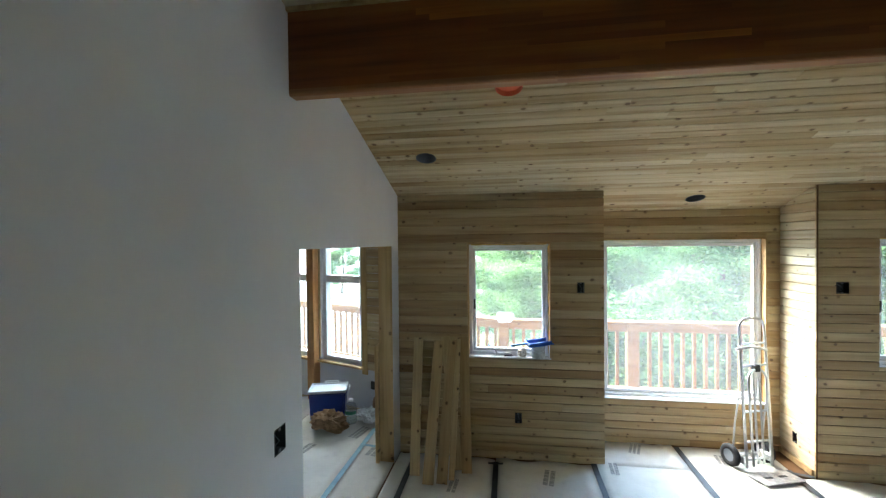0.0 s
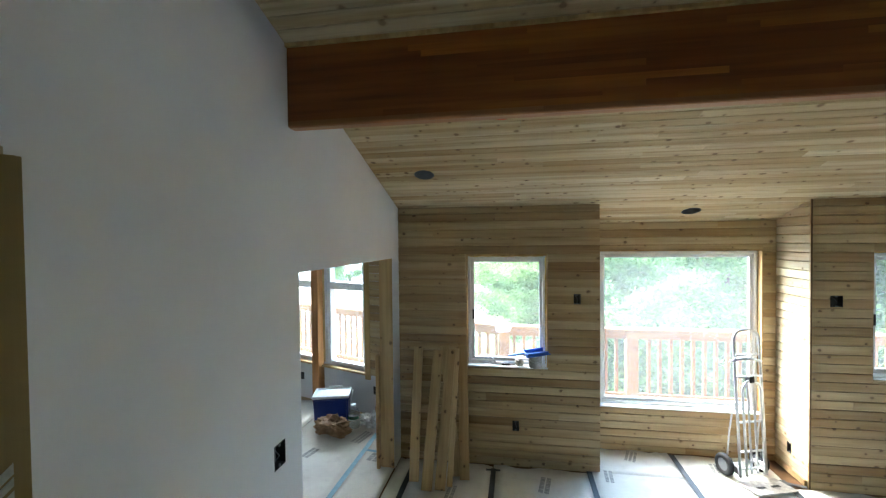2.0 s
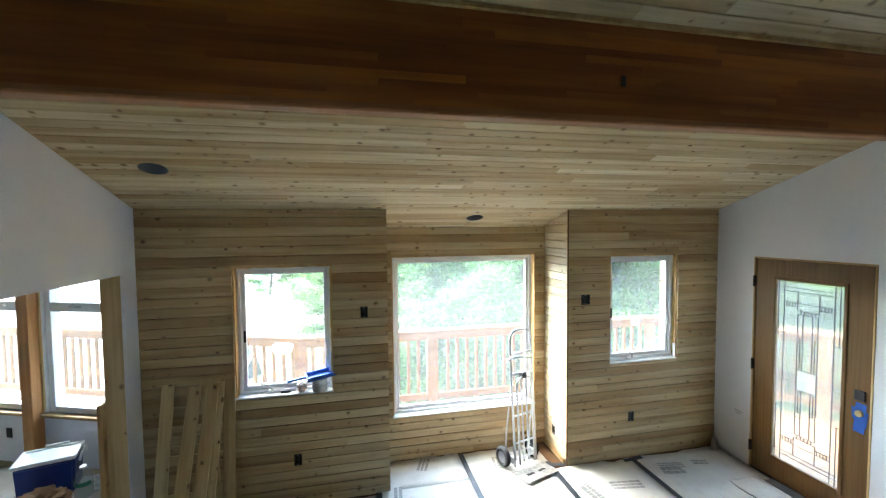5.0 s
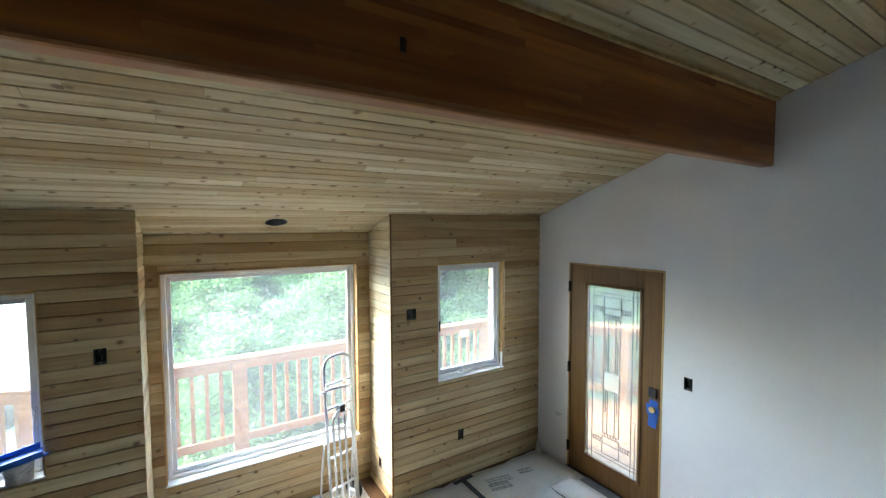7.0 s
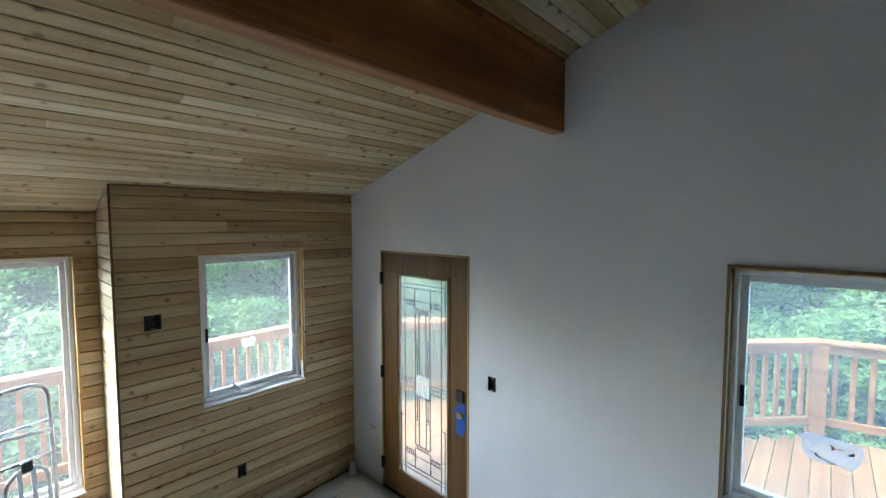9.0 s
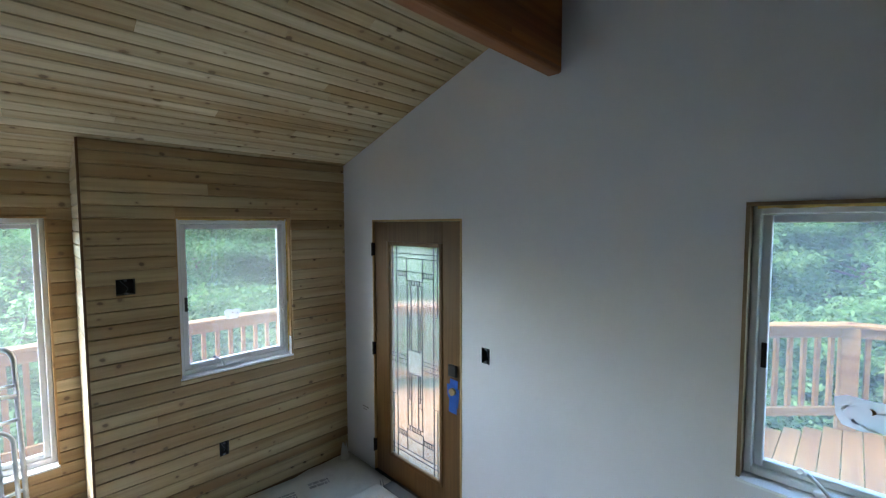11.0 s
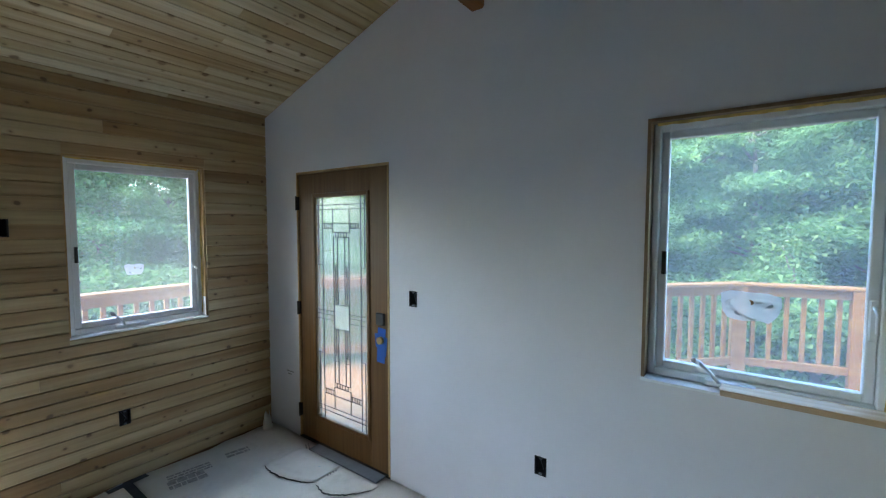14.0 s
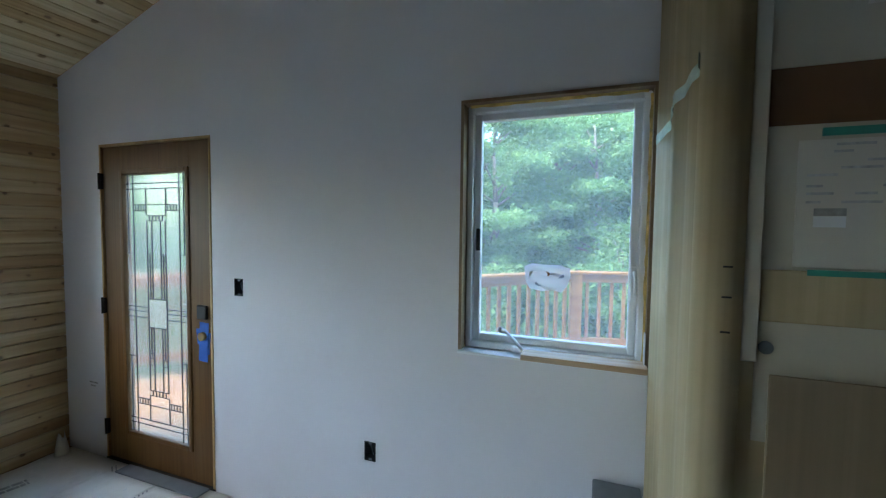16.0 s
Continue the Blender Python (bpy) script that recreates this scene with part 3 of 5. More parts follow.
def clad(parent, u0, u1, top, holes, at, seed, z_start=0.0, material=M_PLANK, boxes=()):
    """Lays planks over u0..u1; at(u, z) gives the pose of a plank that begins at u, z."""
    rng = random.Random(seed)
    z = z_start
    while z < top - 0.004:
        h = min(PITCH, top - z)
        pieces = [(u0, u1, z, z + h)]
        for a, b, c, d in holes:
            nxt = []
            for p, q, lo, hi in pieces:
                if b <= p or a >= q or d <= lo or c >= hi:
                    nxt.append((p, q, lo, hi))
                    continue
                if p < a:
                    nxt.append((p, a, lo, hi))
                if q > b:
                    nxt.append((b, q, lo, hi))
                if lo < c - 0.008:
                    nxt.append((max(p, a), min(q, b), lo, c))
                if hi > d + 0.008:
                    nxt.append((max(p, a), min(q, b), d, hi))
            pieces = nxt
        for p, q, lo, hi in pieces:
            cuts = [p, q]
            if q - p > 1.1 and rng.random() < 0.35:
                cuts.insert(1, round(rng.uniform(p + 0.3, q - 0.3), 2))
            for a, b in zip(cuts, cuts[1:]):
                notches = [(e - a, f - a, c - lo, d - lo) for e, f, c, d in boxes if e < b and f > a and c < hi - 0.002 and d > lo + 0.002]
                ob = new("plank", notched_plank(b - a, hi - lo, notches, material) if notches else plank_mesh(b - a, hi - lo, material))
                ob.parent = parent
                m = at(a, lo)
                m.translation += m.to_3x3() @ Vector((0, rng.uniform(-0.0015, 0.0012), 0))
                ob.matrix_basis = m
        z += PITCH


single("trim_corner", boxed(AX1 - 0.003, AX1 + 0.010, YB - 0.006, YB - 0.0022, 0.0, 2.512), M_CARDDARK, "thin dark brown strip over the plank ends at the alcove corner", "trim", kind="structure")


def lay_planks():
    front = lambda u, z: Matrix.Translation((u, YB, z))
    clad(wall_north, XL, AX0, ceil_z(YB) - 0.004, [W1], front, 1, -0.012, boxes=box_holes(BOX_NORTH[:2]))
    clad(wall_north, AX1, XR, ceil_z(YB) - 0.004, [W3], front, 2, -0.012, boxes=box_holes(BOX_NORTH[2:]))
    clad(wall_north, AX0, AX1, ceil_z(YA) - 0.004, [WB], lambda u, z: Matrix.Translation((u, YA, z)), 3, -0.02)
    top = ceil_z((YB + YA) / 2) + 0.05
    clad(wall_north, YB + 0.017, YA, top, [], lambda u, z: Matrix.Translation((AX0, u, z)) @ Matrix.Rotation(math.pi / 2, 4, "Z"), 5, -0.01)
    # right return takes the planks with window light in their colour
    clad(wall_north, 0.0, YA - YB - 0.017, top, [], lambda u, z: Matrix.Translation((AX1, YA - u, z)) @ Matrix.Rotation(-math.pi / 2, 4, "Z"), 6, -0.01, M_PLANKLIT, box_holes(BOX_ALCOVE))


# ---- windows ----


def window(name, at, w, h, label, fw=0.07, depth=0.06, crank=True, latch_side=1, foam=True, buck=None, glass=None, set_back=0.105, gap=0.012):
    """A vinyl window; local x across, z up, y outwards, origin at the lower left corner of the opening on the inner wall face."""
    win = thing(name, label, "window", kind="structure", at=at)
    g = gap
    d0, d1 = set_back, set_back + depth
    for nm, b in (("frame_left", (g, g + fw * 0.55, g, h - g)), ("frame_right", (w - g - fw * 0.55, w - g, g, h - g)), ("frame_bottom", (g + fw * 0.55, w - g - fw * 0.55, g, g + fw * 0.6)), ("frame_top", (g + fw * 0.55, w - g - fw * 0.55, h - g - fw * 0.6, h - g))):
        part("window_frame", boxed(b[0], b[1], d0 - 0.03, d1, b[2], b[3], 0.004), M_VINYL, win)
    a = g + fw * 0.55 + 0.002
    s = fw * 0.62
    zb, zt = g + fw * 0.6 + 0.002, h - g - fw * 0.6 - 0.002
    for b in ((a, a + s, zb, zt), (w - a - s, w - a, zb, zt), (a + s, w - a - s, zb, zb + s), (a + s, w - a - s, zt - s, zt)):
        part("sash", boxed(b[0], b[1], d0 - 0.012, d0 + 0.022, b[2], b[3], 0.006, seg=2), M_VINYL, win)
    pane = part("pane", boxed(a + s - 0.015, w - a - s + 0.015, d0 + 0.010, d0 + 0.014, zb + s - 0.015, zt - s + 0.015), glass or M_GLASS, win, "clear glass pane with a veil of dust and painted-in glare")
    pane.visible_shadow = False
    # rough opening: sill board and side bucks
    part("window_sill", boxed(0.001, w - 0.001, 0.004, d1 + 0.02, 0.0, 0.011), M_VINYL, win)
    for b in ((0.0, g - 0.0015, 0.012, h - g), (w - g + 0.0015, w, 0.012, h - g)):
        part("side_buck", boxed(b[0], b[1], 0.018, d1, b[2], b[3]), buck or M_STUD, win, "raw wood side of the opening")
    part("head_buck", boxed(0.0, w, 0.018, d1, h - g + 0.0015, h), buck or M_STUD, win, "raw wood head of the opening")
    if foam:
        rng = random.Random(int(w * 1000))
        part("flashing_patch", boxed(w - g - 0.003, w - g, 0.012, d0 - 0.032, 0.014, 0.155, 0.001), M_VINYL, win, "short white flashing patch")
        for nm, horizontal in (("foam_bead", False), ("foam_bead", True)):
            bm = bmesh.new()
            n = 26
            prev = None
            for i in range(n + 1):
                u = 0.03 + (h - 0.06 if not horizontal else w - 0.06) * i / n
                r = rng.uniform(0.005, 0.011)
                c = (w - g, d0 - 0.033 - r * 0.4, u) if not horizontal else (u, d0 - 0.033 - r * 0.4, h - g)
                ring = []
                for k in range(6):
                    ca, sa = r * math.cos(k * math.tau / 6), r * math.sin(k * math.tau / 6)
                    ring.append(bm.verts.new((c[0] + ca, c[1] + sa, c[2]) if not horizontal else (c[0], c[1] + sa, c[2] + ca)))
                if prev:
                    for k in range(6):
                        bm.faces.new((prev[k], prev[(k + 1) % 6], ring[(k + 1) % 6], ring[k])).smooth = True
                prev = ring
            part(nm, bm, M_FOAM, win, "rough yellow spray foam bead")
    if crank:
        bm = boxed(w * 0.30, w * 0.52, d0 - 0.055, d0 - 0.012, zb - 0.030, zb - 0.006, 0.006, seg=2)
        base = part("crank_base", bm, M_VINYL, win, "grey crank operator")
        bm = bent(bmesh.new(), [(w * 0.36, d0 - 0.05, zb - 0.012), (w * 0.33, d0 - 0.085, zb + 0.03), (w * 0.27, d0 - 0.095, zb + 0.075)], 0.007)
        tube(bm, (w * 0.27, d0 - 0.10, zb + 0.07), (w * 0.255, d0 - 0.125, zb + 0.083), 0.010)
        part("crank_handle", bm, M_ALU, win, "folded metal crank handle")
        lx = (w - a - s * 0.45) if latch_side > 0 else (a + s * 0.45)
        bm = boxed(lx - 0.012, lx + 0.012, d0 - 0.022, d0 - 0.010, h * 0.24, h * 0.37, 0.004)
        bent(bm, [(lx, d0 - 0.02, h * 0.35), (lx + 0.004, d0 - 0.05, h * 0.33), (lx + 0.004, d0 - 0.055, h * 0.27)], 0.006)
        part("latch", bm, M_VINYL, win)
        part("keeper", boxed(a + 0.012 if latch_side > 0 else w - a - 0.03, a + 0.03 if latch_side > 0 else w - a - 0.012, d0 - 0.02, d0 - 0.01, h * 0.41, h * 0.50, 0.002), M_DARKMETAL, win, "small dark keeper")
    return win


EAST = Matrix.Rotation(-math.pi / 2, 4, "Z")   # local y looks east, local x runs south
w1 = window("window_1", Matrix.Translation((W1[0], YB, W1[2])), W1[1] - W1[0], W1[3] - W1[2], "white vinyl crank window set deep in cedar planking", fw=0.05, set_back=0.12)
w3 = window("window_2", Matrix.Translation((W3[0], YB, W3[2])), W3[1] - W3[0], W3[3] - W3[2], "white vinyl crank window with raw foam-filled edge in cedar planking", fw=0.054, set_back=0.094, glass=M_MIDHAZE)
wb = window("window_3", Matrix.Translation((WB[0], YA - 0.03, WB[2])), WB[1] - WB[0], WB[3] - WB[2], "large white fixed picture window in the planked alcove", fw=0.052, crank=False, foam=False, set_back=0.12)
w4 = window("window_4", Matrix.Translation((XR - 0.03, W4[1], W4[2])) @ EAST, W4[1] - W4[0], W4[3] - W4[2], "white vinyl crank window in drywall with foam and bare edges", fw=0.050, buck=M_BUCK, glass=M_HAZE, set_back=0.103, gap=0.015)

# ---- outdoors ----
RAIL_LINE = [(-5.2, 7.8), (-0.02, 5.62), (4.9, 5.58), (6.3, 4.2), (6.95, 1.95), (8.16, 0.77), (8.40, -0.25), (8.7, -4.6)]


def railing(a, b, last):
    a, b = Vector((*a, 0)), Vector((*b, 0))
    d = b - a
    length = d.length
    at = Matrix.Translation(a) @ Matrix.Rotation(math.atan2(d.y, d.x), 4, "Z")
    run = thing("deck_railing", "reddish-brown stained timber deck railing with square balusters", "railing", "deck railings", at=at)
    part("top_rail", boxed(-0.02, length + 0.02, -0.075, 0.075, 0.985, 1.022, 0.006), M_RAIL, run)
    part("under_rail", boxed(0.07, length - 0.07, -0.02, 0.02, 0.885, 0.982, 0.004), M_RAIL, run)
    part("bottom_rail", boxed(0.07, length - 0.07, -0.02, 0.02, 0.09, 0.175, 0.004), M_RAIL, run)
    posts = max(1, round(length / 1.75))
    post_me = mesh_of("post", boxed(-0.07, 0.07, -0.07, 0.07, -0.3, 0.984, 0.006), M_RAIL)
    bal_me = mesh_of("baluster", boxed(-0.02, 0.02, 0.021, 0.059, 0.06, 0.96, 0.003), M_RAIL)
    for i in range(posts + (1 if last else 0)):
        p = new("post", post_me)
        p.parent = run
        p.matrix_basis = Matrix.Translation((length * i / posts, 0, 0))
    n = int(length / 0.132)
    for i in range(1, n):
        x = length * i / n
        if abs((x / length * posts) - round(x / length * posts)) * length / posts < 0.09:
            continue
        p = new("baluster", bal_me)
        p.parent = run
        p.matrix_basis = Matrix.Translation((x, 0, 0))


for i in range(len(RAIL_LINE) - 1):
    railing(RAIL_LINE[i], RAIL_LINE[i + 1], i == len(RAIL_LINE) - 2)


def rail_x(y, lo):
    """Where the deck's edge crosses y: the westmost or the eastmost crossing."""
    xs = [a[0] + (b[0] - a[0]) * (y - a[1]) / (b[1] - a[1]) for a, b in zip(RAIL_LINE, RAIL_LINE[1:]) if min(a[1], b[1]) <= y < max(a[1], b[1])]
    return (min(xs) if lo else max(xs)) if xs else None


deck = thing("deck", "weathered orange-brown cedar board deck round the house", "deck", kind="structure")
y, k = -4.4, 0
while y < 7.6:
    yc = y + 0.07
    if yc < YB + 0.2:
        x0, x1 = XR + 0.15, rail_x(yc, False)
    elif yc < 5.6:
        x0, x1 = (XL - 0.2 if yc > YA + 0.27 else XR + 0.15), rail_x(yc, False)
    else:
        x0, x1 = -5.2, rail_x(yc, True)
    if x1 is not None and x1 > x0 + 0.05:
        ob = part("deck_board", boxed(0, x1 - x0, 0, 0.138, -0.028, 0, 0.004), M_DECK, deck)
        ob.matrix_basis = Matrix.Translation((x0, y, -0.05))
    y += 0.144

# ground, falling away from the house
bm = bmesh.new()
N = 90
grid = {}
for i in range(N + 1):
    for j in range(N + 1):
        u, v = (i / N * 2 - 1), (j / N * 2 - 1)
        x, y = 2 + math.copysign(abs(u) ** 2.2, u) * 300, 2 + math.copysign(abs(v) ** 2.2, v) * 300
        r = math.hypot(x - 2, y - 2)
        z = -1.5 - 0.7 * min(1, max(0, (r - 6) / 8)) + noise.noise((x * 0.12, y * 0.12, 0)) * 0.35 + max(0, r - 35) * 0.035
        grid[i, j] = bm.verts.new((x, y, z))
for i in range(N):
    for j in range(N):
        bm.faces.new((grid[i, j], grid[i + 1, j], grid[i + 1, j + 1], grid[i, j + 1])).smooth = True
single("ground", bm, M_GROUND, "grassy ground with pale gravel below the deck", "ground", kind="structure")

# trees: tapered trunk, limbs, and a crown of many separate leaves in layered sprays


def tree_meshes(seed, height, spread, leaves):
    """A tapered trunk with drooping limbs and twigs, and a crown of single leaves laid in flat sprays along them."""
    rng = np.random.RandomState(seed)
    bm = bmesh.new()
    pts = [Vector((0, 0, -0.3))]
    for i in range(6):
        p = pts[-1]
        pts.append(p + Vector((rng.uniform(-0.15, 0.15), rng.uniform(-0.15, 0.15), height * 0.82 / 6)))
    for i, (a, b) in enumerate(zip(pts, pts[1:])):
        tube(bm, a, b, 0.13 * (1 - i / 7), 8, 0.13 * (1 - (i + 1) / 7))
    sprays = []
    for k in range(44):
        f = rng.uniform(0.10, 1.0)
        base = pts[min(5, int(f * 6))].lerp(pts[min(6, int(f * 6) + 1)], (f * 6) % 1)
        ang = rng.uniform(0, 2 * math.pi)
        reach = spread * (1.15 - 0.75 * f) * rng.uniform(0.6, 1.0)
        tip = base + Vector((math.cos(ang) * reach, math.sin(ang) * reach, rng.uniform(0.1, 1.0)))
        bend = base.lerp(tip, 0.55) + Vector((0, 0, 0.12 * reach))
        tube(bm, base, bend, 0.028, 5, 0.016)
        tube(bm, bend, tip, 0.016, 5, 0.005)
        for n in range(7):
            f2 = rng.uniform(0.25, 1.0)
            at = base.lerp(bend, f2 / 0.55) if f2 < 0.55 else bend.lerp(tip, (f2 - 0.55) / 0.45)
            a2 = ang + rng.uniform(-1.3, 1.3)
            l2 = rng.uniform(0.25, 0.6)
            end = at + Vector((math.cos(a2) * l2, math.sin(a2) * l2, rng.uniform(-0.06, 0.22)))
            tube(bm, at, end, 0.006, 3, 0.002)
            for g in (0.3, 0.65, 1.0):
                sprays.append(at.lerp(end, g))
    sprays = np.array(sprays)
    trunk = mesh_of("trunk", bm, M_BARK)
    c = sprays[rng.randint(0, len(sprays), leaves)] + rng.normal(0, 1, (leaves, 3)) * np.array([0.17, 0.17, 0.075])
    size = rng.uniform(0.028, 0.060, leaves)[:, None]
    nrm = rng.normal(0, 0.62, (leaves, 3)) + np.array([0, 0, 1.0])
    nrm /= np.linalg.norm(nrm, axis=1)[:, None]
    t = np.cross(nrm, rng.normal(0, 1, (leaves, 3)))
    t /= np.linalg.norm(t, axis=1)[:, None]
    b = np.cross(nrm, t)
    v = np.stack([c - t * size * 0.8 + b * size * 0.62, c + t * size * 1.15 - nrm * size * 0.25, c - t * size * 0.8 - b * size * 0.62], axis=1).reshape(-1, 3)
    me = bpy.data.meshes.new("crown")
    me.vertices.add(len(v))
    me.vertices.foreach_set("co", v.ravel())
    me.loops.add(leaves * 3)
    me.loops.foreach_set("vertex_index", np.arange(leaves * 3))
    me.polygons.add(leaves)
    me.polygons.foreach_set("loop_start", np.arange(leaves) * 3)
    me.update(calc_edges=True)
    me.materials.append(M_LEAF)
    return trunk, me


LOW = [tree_meshes(s, h, w, n) for s, h, w, n in ((1, 4.2, 1.9, 43000), (2, 4.7, 2.1, 45000), (3, 3.9, 1.8, 41000))]
KINDS = [tree_meshes(s, h, w, n) for s, h, w, n in ((5, 6.6, 2.3, 50000), (6, 7.4, 2.5, 54000), (7, 5.8, 2.2, 45000))]
SHRUBS = [tree_meshes(s, h, w, n) for s, h, w, n in ((11, 2.6, 1.5, 26000), (12, 3.0, 1.7, 29000))]
rng = random.Random(21)


def plant(x, y, kinds, name, label, group, grow=1.0):
    tr, cr = rng.choice(kinds)
    z = -1.5 - 0.7 * min(1, max(0, (math.hypot(x - 2, y - 2) - 6) / 8))
    s = rng.uniform(0.9, 1.15) * grow
    t = thing(name, label, name, group, at=Matrix.Translation((x, y, z)) @ Matrix.Rotation(rng.uniform(0, math.tau), 4, "Z") @ Matrix.Scale(s, 4))
    for nm, me in (("trunk", tr), ("crown", cr)):
        o = new(nm, me)
        o.parent = t


for x in np.arange(2.6, 16, 1.9):
    plant(x + rng.uniform(-0.4, 0.4), 10.4 + rng.uniform(-0.8, 0.8), LOW if x < 4.2 else KINDS, "tree", "leafy green broadleaf tree beyond the deck", "trees round the deck")
for x in np.arange(2.6, 20, 2.3):
    plant(x + rng.uniform(-0.6, 0.6), 13.8 + rng.uniform(-1, 1), LOW if x < 4.2 else KINDS, "tree", "leafy green broadleaf tree beyond the deck", "trees round the deck")
for y in np.arange(-8, 9, 2.2):
    plant(13.2 + rng.uniform(-0.7, 0.7), y + rng.uniform(-0.5, 0.5), KINDS, "tree", "leafy green broadleaf tree beyond the deck", "trees round the deck")
for y in np.arange(-10, 12, 2.5):
    plant(17.0 + rng.uniform(-1, 1), y + rng.uniform(-0.6, 0.6), KINDS, "tree", "leafy green broadleaf tree beyond the deck", "trees round the deck", 1.35)
for y in np.arange(-12, 14, 3.0):
    plant(21.5 + rng.uniform(-1, 1), y + rng.uniform(-0.8, 0.8), KINDS, "tree", "leafy green broadleaf tree beyond the deck", "trees round the deck", 1.7)
for x in np.arange(5.5, 22, 3.0):
    plant(x + rng.uniform(-0.8, 0.8), 18.0 + rng.uniform(-1, 1), KINDS, "tree", "leafy green broadleaf tree beyond the deck", "trees round the deck")
for x in np.arange(2.2, 10, 1.6):
    plant(x + rng.uniform(-0.5, 0.5), 8.3 + rng.uniform(-0.4, 0.4), SHRUBS, "shrub", "bushy green shrub beside the deck", "shrubs beside the deck")
for y in np.arange(-5, 6, 1.8):
    plant(10.8 + rng.uniform(-0.5, 0.5), y + rng.uniform(-0.5, 0.5), SHRUBS, "shrub", "bushy green shrub beside the deck", "shrubs beside the deck")
for x, y in ((-5, 31), (0.4, 22), (-14, 34), (-22, 26), (1.8, 27), (-30, 20), (0.9, 15.2), (1.9, 12.6), (-1.2, 29)):
    plant(x, y, KINDS[1:], "tree", "leafy green tree beyond the clearing", "trees beyond the clearing")
# a heap of dark earth with pale battens leaning on it, in the clearing
heap = thing("batten_pile", "pale wooden battens leaning on a low dark heap beyond the deck", "pile of battens", at=Matrix.Translation((-3.25, 13.0, -2.25)))
bm = bmesh.new()
bmesh.ops.create_icosphere(bm, subdivisions=4, radius=1)
for v in bm.verts:
    k = 1 + 0.22 * noise.noise(v.co * 2.3)
    v.co = Vector((v.co.x * 1.15 * k, v.co.y * 0.9 * k, max(-0.1, v.co.z * 2.15 * k)))
part("heap", bm, M_BARK, heap)
for i in range(7):
    x = -0.85 + 0.28 * i
    a, b = Vector((x - 0.1, -0.98, 0.35)), Vector((x + 0.55, -0.35, 2.05 - 0.12 * abs(i - 2)))
    q = (b - a).to_track_quat("Z", "Y").to_matrix().to_4x4()
    q.translation = a
    part("batten", boxed(-0.045, 0.045, -0.012, 0.012, 0, (b - a).length, 0.003, q), M_WHITE, heap)

# ---- the bay room beyond the cased opening ----
BAY_AT = Matrix.Translation((-4.2, 5.84, 0)) @ Matrix.Rotation(math.atan2(-0.36, 0.933), 4, "Z")
BAY_LEN = 3.28
BAYWIN = [(1.92, 2.63, 0.53, 2.16), (1.03, 1.74, 0.53, 2.16), (0.14, 0.85, 0.53, 2.16)]
bm = bmesh.new()
holed(bm, -0.9, BAY_LEN, -0.02, 2.45, BAYWIN, lambda m, a, b, c, d: slab(m, a, b, 0, 0.16, c, d))
wall_bay = single("wall_bay", bm, M_DRYWALL, "white drywall bay wall with tall windows", "wall", kind="structure", at=BAY_AT)
single("wall_bay_east", boxed(XL - 0.136, XL, YB + 0.021, 4.74, -0.02, 2.45), M_DRYWALL, "short drywall return beside the bay", "wall", kind="structure")
bm = bmesh.new()
holed(bm, -0.3, 6.7, -0.02, 2.45, [], lambda m, a, b, c, d: slab(m, -5.2, -5.08, a, b, c, d))
single("wall_bay_west", bm, M_DRYWALL, "white drywall at the far side of the bay room", "wall", kind="structure")
single("wall_bay_south", boxed(-5.08, XL - 0.137, -0.3, -0.18, -0.02, 2.45), M_DRYWALL, "white drywall at the back of the bay room", "wall", kind="structure")
single("ceiling_bay", boxed(-5.2, XL - 0.137, -0.3, 6.7, 2.451, 2.56), M_DRYWALL, "flat white ceiling of the bay room", "ceiling", kind="structure")
for i, (a, b, c, d) in enumerate(BAYWIN):
    w, h = b - a, d - c
    win = thing("window_%d" % (5 + i), "tall white bay window with a small awning sash above", "window", kind="structure", at=BAY_AT @ Matrix.Translation((a, 0.0, c)))
    for x0, x1, z0, z1 in ((0.0, 0.07, 0.0, h), (w - 0.07, w, 0.0, h), (0.07, w - 0.07, 0.0, 0.06), (0.07, w - 0.07, h - 0.05, h), (0.07, w - 0.07, 1.02, 1.12)):
        part("window_frame", boxed(x0 + 0.002, x1 - 0.002, 0.03, 0.13, z0 + 0.002, z1 - 0.002, 0.004), M_VINYL, win)
    for z0, z1 in ((0.055, 1.025), (1.115, h - 0.045)):
        pn = part("pane", boxed(0.065, w - 0.065, 0.08, 0.084, z0, z1), M_GLASS, win)
        pn.visible_shadow = False
    bm = bent(bmesh.new(), [(w * 0.45, 0.03, 1.075), (w * 0.5, 0.0, 1.085), (w * 0.56, -0.01, 1.13)], 0.007)
    tube(bm, (w * 0.42, 0.025, 1.075), (w * 0.60, 0.025, 1.075), 0.010)
    part("crank_handle", bm, M_ALU, win)
    part("window_sill", boxed(-0.03, w + 0.03, -0.05, 0.03, -0.028, 0.0, 0.003), M_JAMB, win, "pale wood sill")
bay_post = thing("window_post", "varnished orange-brown fir post between the bay windows", "post", "bay window posts", at=BAY_AT @ Matrix.Translation((1.83, 0, 0)))
part("shaft", boxed(-0.065, 0.065, -0.11, -0.002, 0.0, 2.44, 0.006), M_POST, bay_post)
part("casing", boxed(-0.10, 0.088, -0.016, -0.002, 0.56, 2.44, 0.003), M_JAMB, bay_post, "pale casing behind the post")
copy_thing(bay_post, BAY_AT @ Matrix.Translation((0.94, 0, 0)))
single("window_casing", boxed(2.632, 2.715, -0.022, -0.002, 0.44, 2.44, 0.003, BAY_AT), M_JAMB, "pale pine window casing beside the bay window", "casing", kind="structure")
rng = random.Random(31)
z = 0.50
